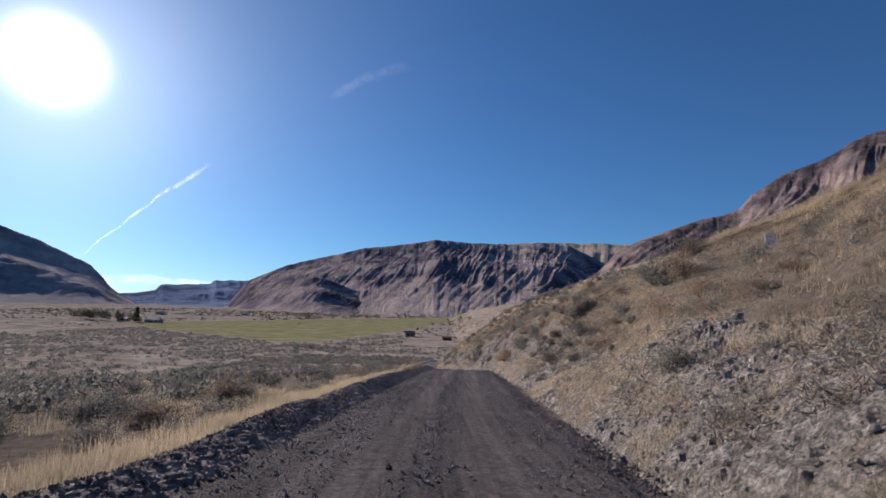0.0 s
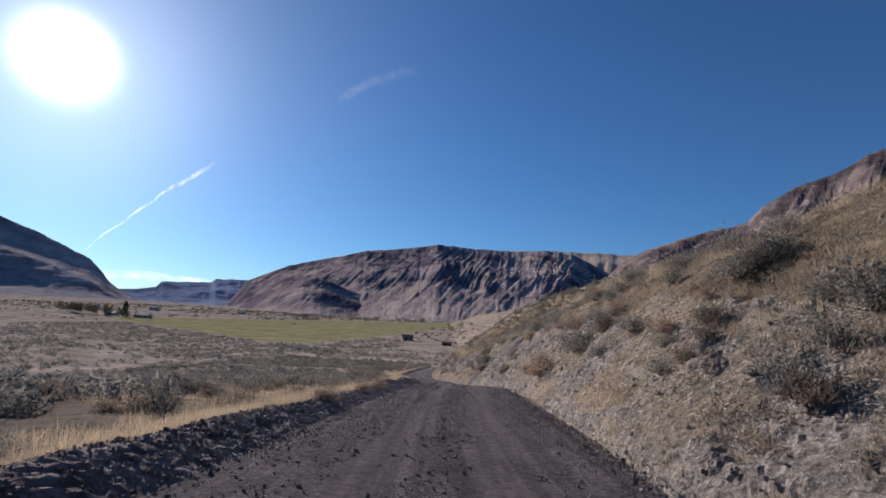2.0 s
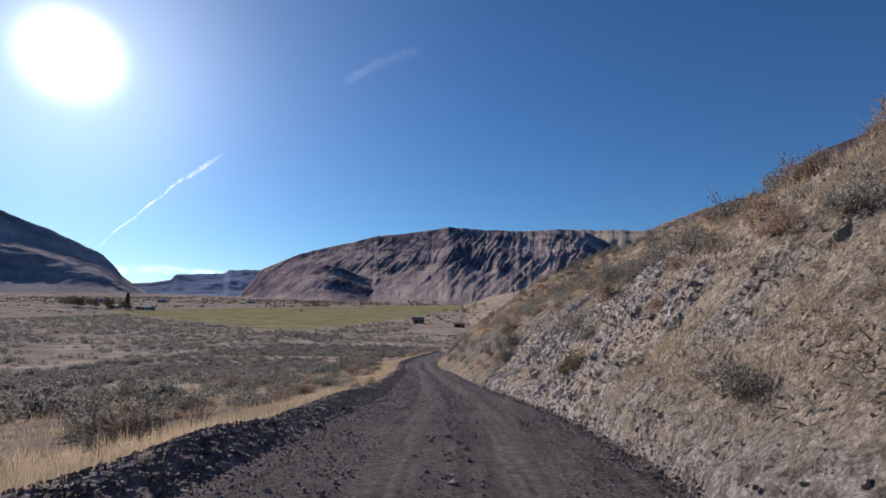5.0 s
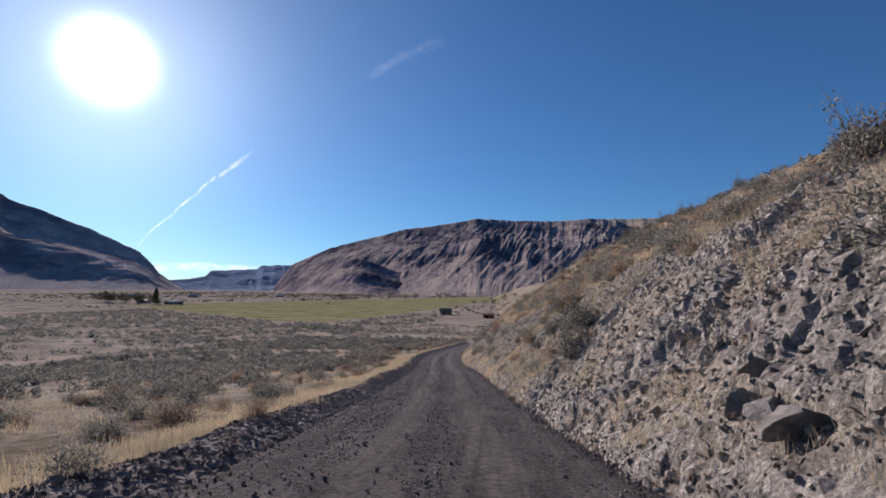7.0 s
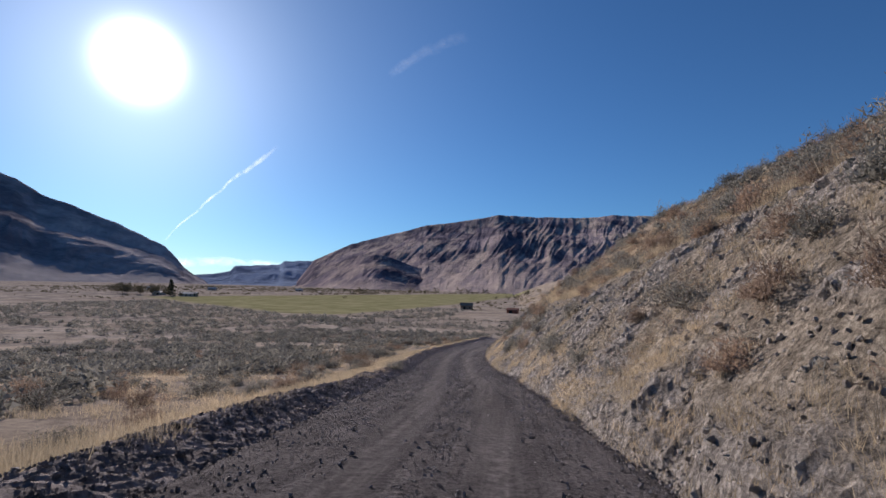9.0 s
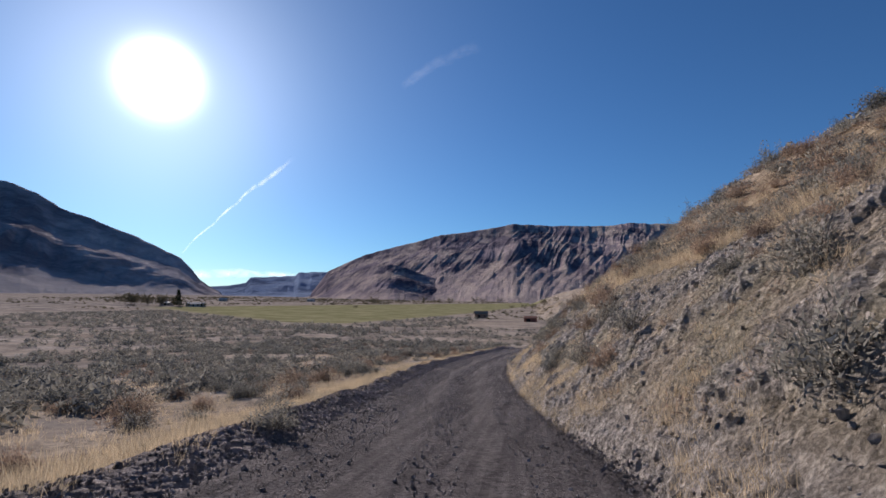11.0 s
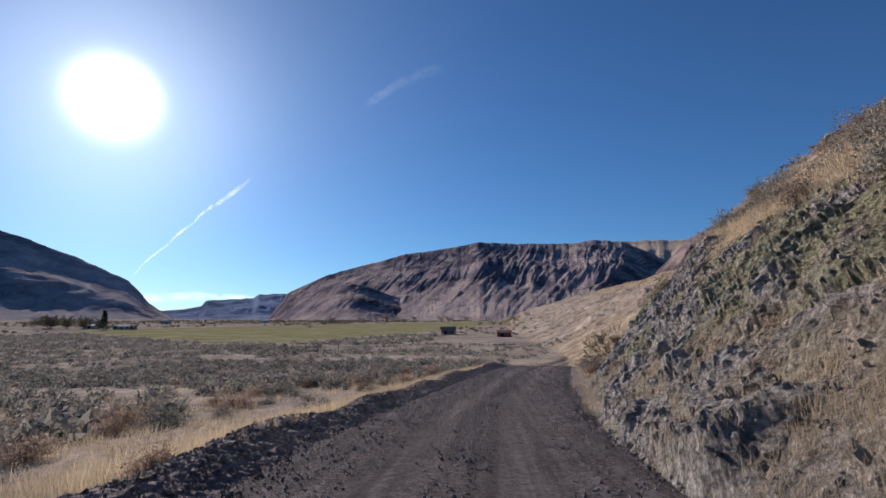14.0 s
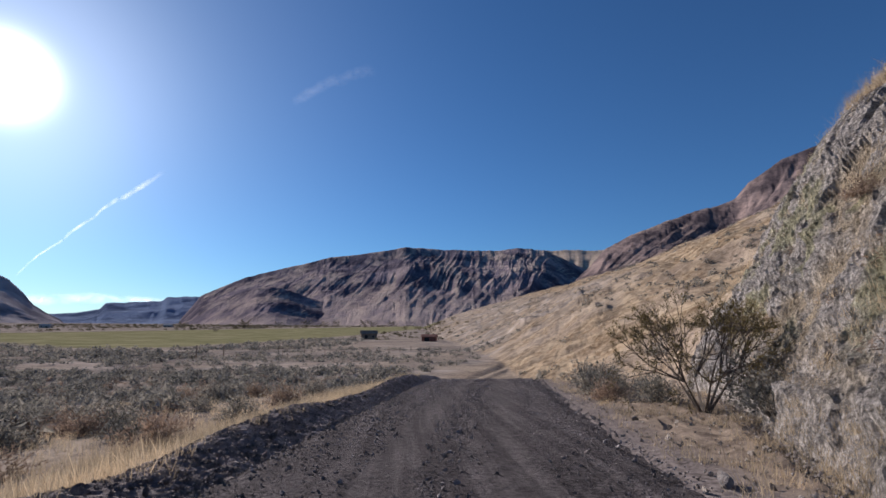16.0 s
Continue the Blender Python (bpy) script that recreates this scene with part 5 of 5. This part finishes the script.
def building(name, x, y, turn, long, deep, low, high, wall, roof, label, openings):
    root = new(name)
    z = float(land(np.array([y]), np.array([x - float(road_x(y))]))[0])
    root.matrix_world = pose(x, y, z - 0.05, 0, 0, turn)
    t = 0.18
    for lo, hi in (((-long / 2, -deep / 2, 0), (long / 2, -deep / 2 + t, low)), ((-long / 2, deep / 2 - t, 0), (long / 2, deep / 2, low)),
                   ((-long / 2, -deep / 2 + t, 0), (-long / 2 + t, deep / 2 - t, low)), ((long / 2 - t, -deep / 2 + t, 0), (long / 2, deep / 2 - t, low))):
        part("wall", box_mesh("wall", [(lo, hi)], wall), root)
    for s in (-1, 1):
        k = s * (long / 2 - t / 2)
        part("gable", mesh_of("gable", [(k - t / 2, -deep / 2, low), (k - t / 2, deep / 2, low), (k - t / 2, 0, high), (k + t / 2, -deep / 2, low), (k + t / 2, deep / 2, low), (k + t / 2, 0, high)],
                              [(0, 1, 2), (3, 5, 4)], wall, True), root)
    part("roof", gable_mesh("roof", long, deep, low, high, 0.35, roof), root)
    # near-black slabs on the closed wall stand in for the openings' inner shade
    for kind, px, wide, sill, top in openings:
        part(kind, box_mesh(kind, [((px - wide / 2, -deep / 2 - 0.04, sill), (px + wide / 2, -deep / 2 + 0.02, top))], DARK), root, "near-black slab in place of the doorway's shade" if kind == "doorway" else "")
    return tagged(root, label, "shed" if "shed" in name else "house")


building("old_shed", -26.5, 421, 8, 8.5, 5, 2.9, 4.5, WOOD, WOOD, "weathered dark plank shed on the dry valley floor", (("doorway", -1.5, 1.6, 0.05, 2.2), ("window", 2.2, 0.9, 1.0, 1.9)))
building("red_shed", 4.5, 378, -12, 6.4, 4, 2.2, 3.1, RUSTY, RUSTY, "low rusty red shed by the field's end", (("doorway", -0.8, 2.2, 0.05, 1.8),))
building("ranch_house", -293, 508, 14, 15, 7, 2.5, 3.9, WHITE, METAL_ROOF, "long white ranch house with a pale roof among trees", (("window", -5, 1.4, 1, 2.2), ("doorway", -1, 1.1, 0.1, 2.2), ("window", 3, 1.4, 1, 2.2), ("window", 6, 1.2, 1, 2.2)))
building("ranch_house", -329, 516, -8, 11, 6, 2.5, 3.8, WHITE, METAL_ROOF, "white ranch outbuilding with a pale metal roof", (("window", -3, 1.2, 1, 2.1), ("doorway", 1, 2.6, 0.1, 2.4)))
for x, y, turn in ((-420, 745, 10), (-335, 850, 5), (-455, 668, 12)):
    building("farm_house", x, y, turn, 11, 7, 2.8, 4.4, WHITE, METAL_ROOF, "small pale farm house far across the valley", (("window", -3, 1.4, 1, 2.2), ("doorway", 2, 1.2, 0.1, 2.2)))


def post(name, tall, thick, parent, x, y, z):
    bm = bmesh.new()
    bmesh.ops.create_cone(bm, cap_ends=True, segments=7, radius1=thick, radius2=thick * 0.85, depth=tall + 0.3, matrix=Matrix.Translation((0, 0, tall / 2 - 0.15)))
    me = bpy.data.meshes.new(name)
    bm.to_mesh(me)
    bm.free()
    me.materials.append(WOOD)
    ob = part(name, me, parent)
    ob.location = (x, y, z)
    return ob


def fence(points, label, tall=1.35):
    root = new("fence")
    x0, y0 = points[0]
    z0 = ground_at(x0, y0)
    root.location = (x0, y0, z0)
    tops = []
    for (xa, ya), (xb, yb) in zip(points, points[1:]):
        n = max(1, int(math.hypot(xb - xa, yb - ya) / 4.2))
        for k in range(n + 1):
            x, y = xa + (xb - xa) * k / n, ya + (yb - ya) * k / n
            z = ground_at(x, y)
            post("post", tall * (0.9 + 0.2 * ((k * 7) % 5) / 5), 0.075, root, x - x0, y - y0, z - z0)
            tops.append(np.array([x - x0, y - y0, z - z0]))
    for h in (0.45, 0.8, 1.15):
        v, f = [], []
        for a, b in zip(tops, tops[1:]):
            twig(v, f, a + (0, 0, h), b + (0, 0, h), 0.012)
        part("wire", mesh_of("wire", np.array(v), np.array(f), STEM, True), root)
    return tagged(root, label, "fence")


fence([(-138, 268), (-90, 262), (-49, 256)], "old wire fence on grey wooden posts across the flat")
fence([(-38, 255), (-14, 268), (2, 292)], "old wire fence on grey wooden posts beside the field track")
gate = new("gate_frame")
gate.location = (-46, 255.5, ground_at(-46, 255.5))
post("gatepost", 2.7, 0.13, gate, 0, 0, 0)
post("gatepost", 2.7, 0.13, gate, 5.2, 0.3, 0)
part("brace", box_mesh("brace", [((-3.2, -0.06, 1.1), (-0.1, 0.06, 1.22))], WOOD), gate)
post("gatepost", 1.5, 0.1, gate, -3.2, 0, 0)
tagged(gate, "tall weathered wooden gateposts in the wire fence", "gate")


def tree(name, x, y, tall, wide, material, label, seed, leaves=420, cone=False, trunk_share=0.25):
    rng = np.random.default_rng(seed)
    root = new(name)
    root.location = (x, y, float(land(np.array([float(y)]), np.array([x - float(road_x(y))]))[0]))
    sv, sf, lv, lf = [], [], [], []
    twig(sv, sf, np.array([0, 0, -0.2]), np.array([0, 0, tall * (0.95 if cone else 0.6)]), 0.022 * tall)
    limbs = 26 if cone else 18
    for k in range(limbs):
        h = trunk_share + (0.97 - trunk_share) * (k + 0.5) / limbs
        az = k * 2.4 + rng.uniform(-0.4, 0.4)
        if cone:
            reach = wide / 2 * (1.02 - h) ** 0.8 * rng.uniform(0.8, 1.15)
            a, b = np.array([0, 0, h * tall]), np.array([reach * math.cos(az), reach * math.sin(az), h * tall - 0.1 * reach])
        else:
            reach = wide / 2 * math.sqrt(max(0.1, 1 - (2 * h - 1.15) ** 2)) * rng.uniform(0.65, 1.1)
            a, b = np.array([0, 0, min(h, 0.6) * tall * 0.8]), np.array([reach * math.cos(az), reach * math.sin(az), h * tall])
        twig(sv, sf, a, b, 0.007 * tall)
        for _ in range(leaves // limbs):
            p = a + (b - a) * rng.uniform(0.25, 1.05) + rng.normal(0, 0.03 * tall, 3)
            d = rng.normal(0, 1, 3)
            leaf(lv, lf, p, d / np.linalg.norm(d), 0.055 * tall * rng.uniform(0.6, 1.4), 0.016 * tall, rng)
    part("trunk", mesh_of("trunk", np.array(sv), np.array(sf), STEM, True), root)
    part("crown", mesh_of("crown", np.array(lv), np.array(lf), material, True), root)
    return tagged(root, label, "tree")


tree("spruce_tree", -309, 505, 15, 9, FIR, "dark evergreen tree beside the ranch house", 601, 1300, True, 0.05)
tree("round_tree", -278, 496, 5.5, 6.5, FIR, "dark rounded tree by the ranch yard", 602, 700, False, 0.1)
for k, (x, y, tall) in enumerate(((-343, 508, 9), (-352, 516, 8), (-362, 512, 9.5), (-336, 520, 8.5), (-372, 526, 7), (-322, 498, 8), (-386, 538, 7), (-299, 492, 4.5), (-288, 490, 4), (-331, 494, 7), (-348, 498, 8), (-356, 504, 9), (-368, 516, 9), (-380, 524, 8), (-327, 506, 9), (-316, 508, 8), (-392, 530, 8), (-304, 496, 6))):
    tree("bare_tree", x, y, tall * 1.25, tall * 1.4, BARE, "leafless grey-brown tree in the ranch windbreak", 610 + k, 1000)
for k, (x, y, tall) in enumerate(((-196, 735, 12), (-214, 790, 11), (-175, 800, 10), (-150, 850, 14), (-118, 905, 13), (-82, 960, 14), (-70, 985, 12), (-250, 700, 10), (-128, 862, 11), (-40, 1010, 13), (-160, 560, 4))):
    tree("bare_tree", x, y, tall, tall * 1.5, BARE, "bare brown tree along the far edge of the pasture", 630 + k, 620)
for k, (x, y, tall) in enumerate(((14, 640, 9), (24, 655, 8), (2, 650, 7), (36, 640, 7), (-12, 668, 6))):
    tree("bare_tree", x, y, tall, tall * 1.4, BARE, "bare brown thicket tree at the pasture's end", 650 + k, 620)

# ---- the small sign on the hillside and a scrap by the berm ----
sx, sy = 15.1, 22.6
sign = new("sign")
sign.matrix_world = pose(sx, sy, ground_at(sx, sy), 0, 0, -12)
part("post", box_mesh("post", [((-0.03, -0.02, -0.2), (0.03, 0.02, 0.62))], WOOD), sign)
panel = part("panel", box_mesh("panel", [((-0.21, -0.05, 0.06), (0.21, -0.024, 0.68))], BOARD), sign, "faded white board")
part("lettering", box_mesh("lettering", [((-0.14, -0.054, 0.55 - 0.11 * k), (0.12 - 0.05 * (k % 2), -0.051, 0.57 - 0.11 * k)) for k in range(4)], RUSTY), panel)
tagged(sign, "small faded white notice board on a post", "sign")

# ---- a vapour trail, thin ice cloud lit by the sun ----
vapour = bpy.data.materials.new("vapour")
vapour.use_nodes = True
vt = vapour.node_tree
vt.nodes.clear()
vo, vm, vc, vd = vt.nodes.new("ShaderNodeOutputMaterial"), vt.nodes.new("ShaderNodeMixShader"), vt.nodes.new("ShaderNodeBsdfTransparent"), vt.nodes.new("ShaderNodeBsdfTranslucent")
vd.inputs[0].default_value = (0.95, 0.97, 1, 1)
wisp, _ = tint(vt, (0, 0, 0), (1, 1, 1), 0.012, 7, 0.7, (0.36, 0.66), place(vt))
thin = vt.nodes.new("ShaderNodeMath")
thin.operation = "MULTIPLY"
vt.links.new(wisp, thin.inputs[0])
vt.links.new(attribute(vt, "thick"), thin.inputs[1])
vt.links.new(thin.outputs[0], vm.inputs[0])
vt.links.new(vc.outputs[0], vm.inputs[1])
vt.links.new(vd.outputs[0], vm.inputs[2])
vt.links.new(vm.outputs[0], vo.inputs[0])


def trail(name, ends, width, thick, label, seed):
    t, s = np.meshgrid(np.linspace(0, 1, 90), np.linspace(-1, 1, 9), indexing="ij")
    (a0, e0), (a1, e1) = ends
    bend = 0.25 * fractal(t * 7, t * 0, 3, seed)
    w = (width[0] + (width[1] - width[0]) * t) * (1 + 0.3 * fractal(t * 11, t * 0 + 5, 2, seed + 3))
    az = np.radians(a0 + (a1 - a0) * t + (s * w + bend) * 0.72)
    el = np.radians(e0 + (e1 - e0) * t + 0.55 * np.sin(np.pi * t) + (s * w + bend) * 0.69)
    r = 4200
    p = np.stack([-r * np.sin(az) * np.cos(el), 60 + r * np.cos(az) * np.cos(el), r * np.sin(el)], -1)
    me = mesh_of(name, p.reshape(-1, 3), grid_faces(*t.shape), vapour)
    channel(me, "thick", thick * (1 - np.abs(s) ** 1.5) * smooth(0, 0.06, t) * (1 - smooth(0.8, 1, t)))
    ob = tagged(new(name, me), label, "cloud", kind="structure")
    ob.visible_shadow = False
    return ob


trail("vapour_trail", ((37.1, 4.1), (26.3, 15.2)), (0.07, 0.3), 0.4, "thin white vapour trail across the blue sky", 701)
trail("vapour_wisp", ((14.5, 23.6), (5.0, 28.2)), (0.5, 1.0), 0.05, "faint smeared vapour wisp high in the sky", 711)
trail("cloud_bank", ((41, 1.6), (19, 1.9)), (0.55, 0.75), 0.4, "low white cloud bank over the far mesas", 721)

# the patterns that the shrubs were copied from are not part of the place
for kinds in SHRUBS.values():
    for source in kinds:
        for ob in (*source.children, source):
            bpy.data.objects.remove(ob)
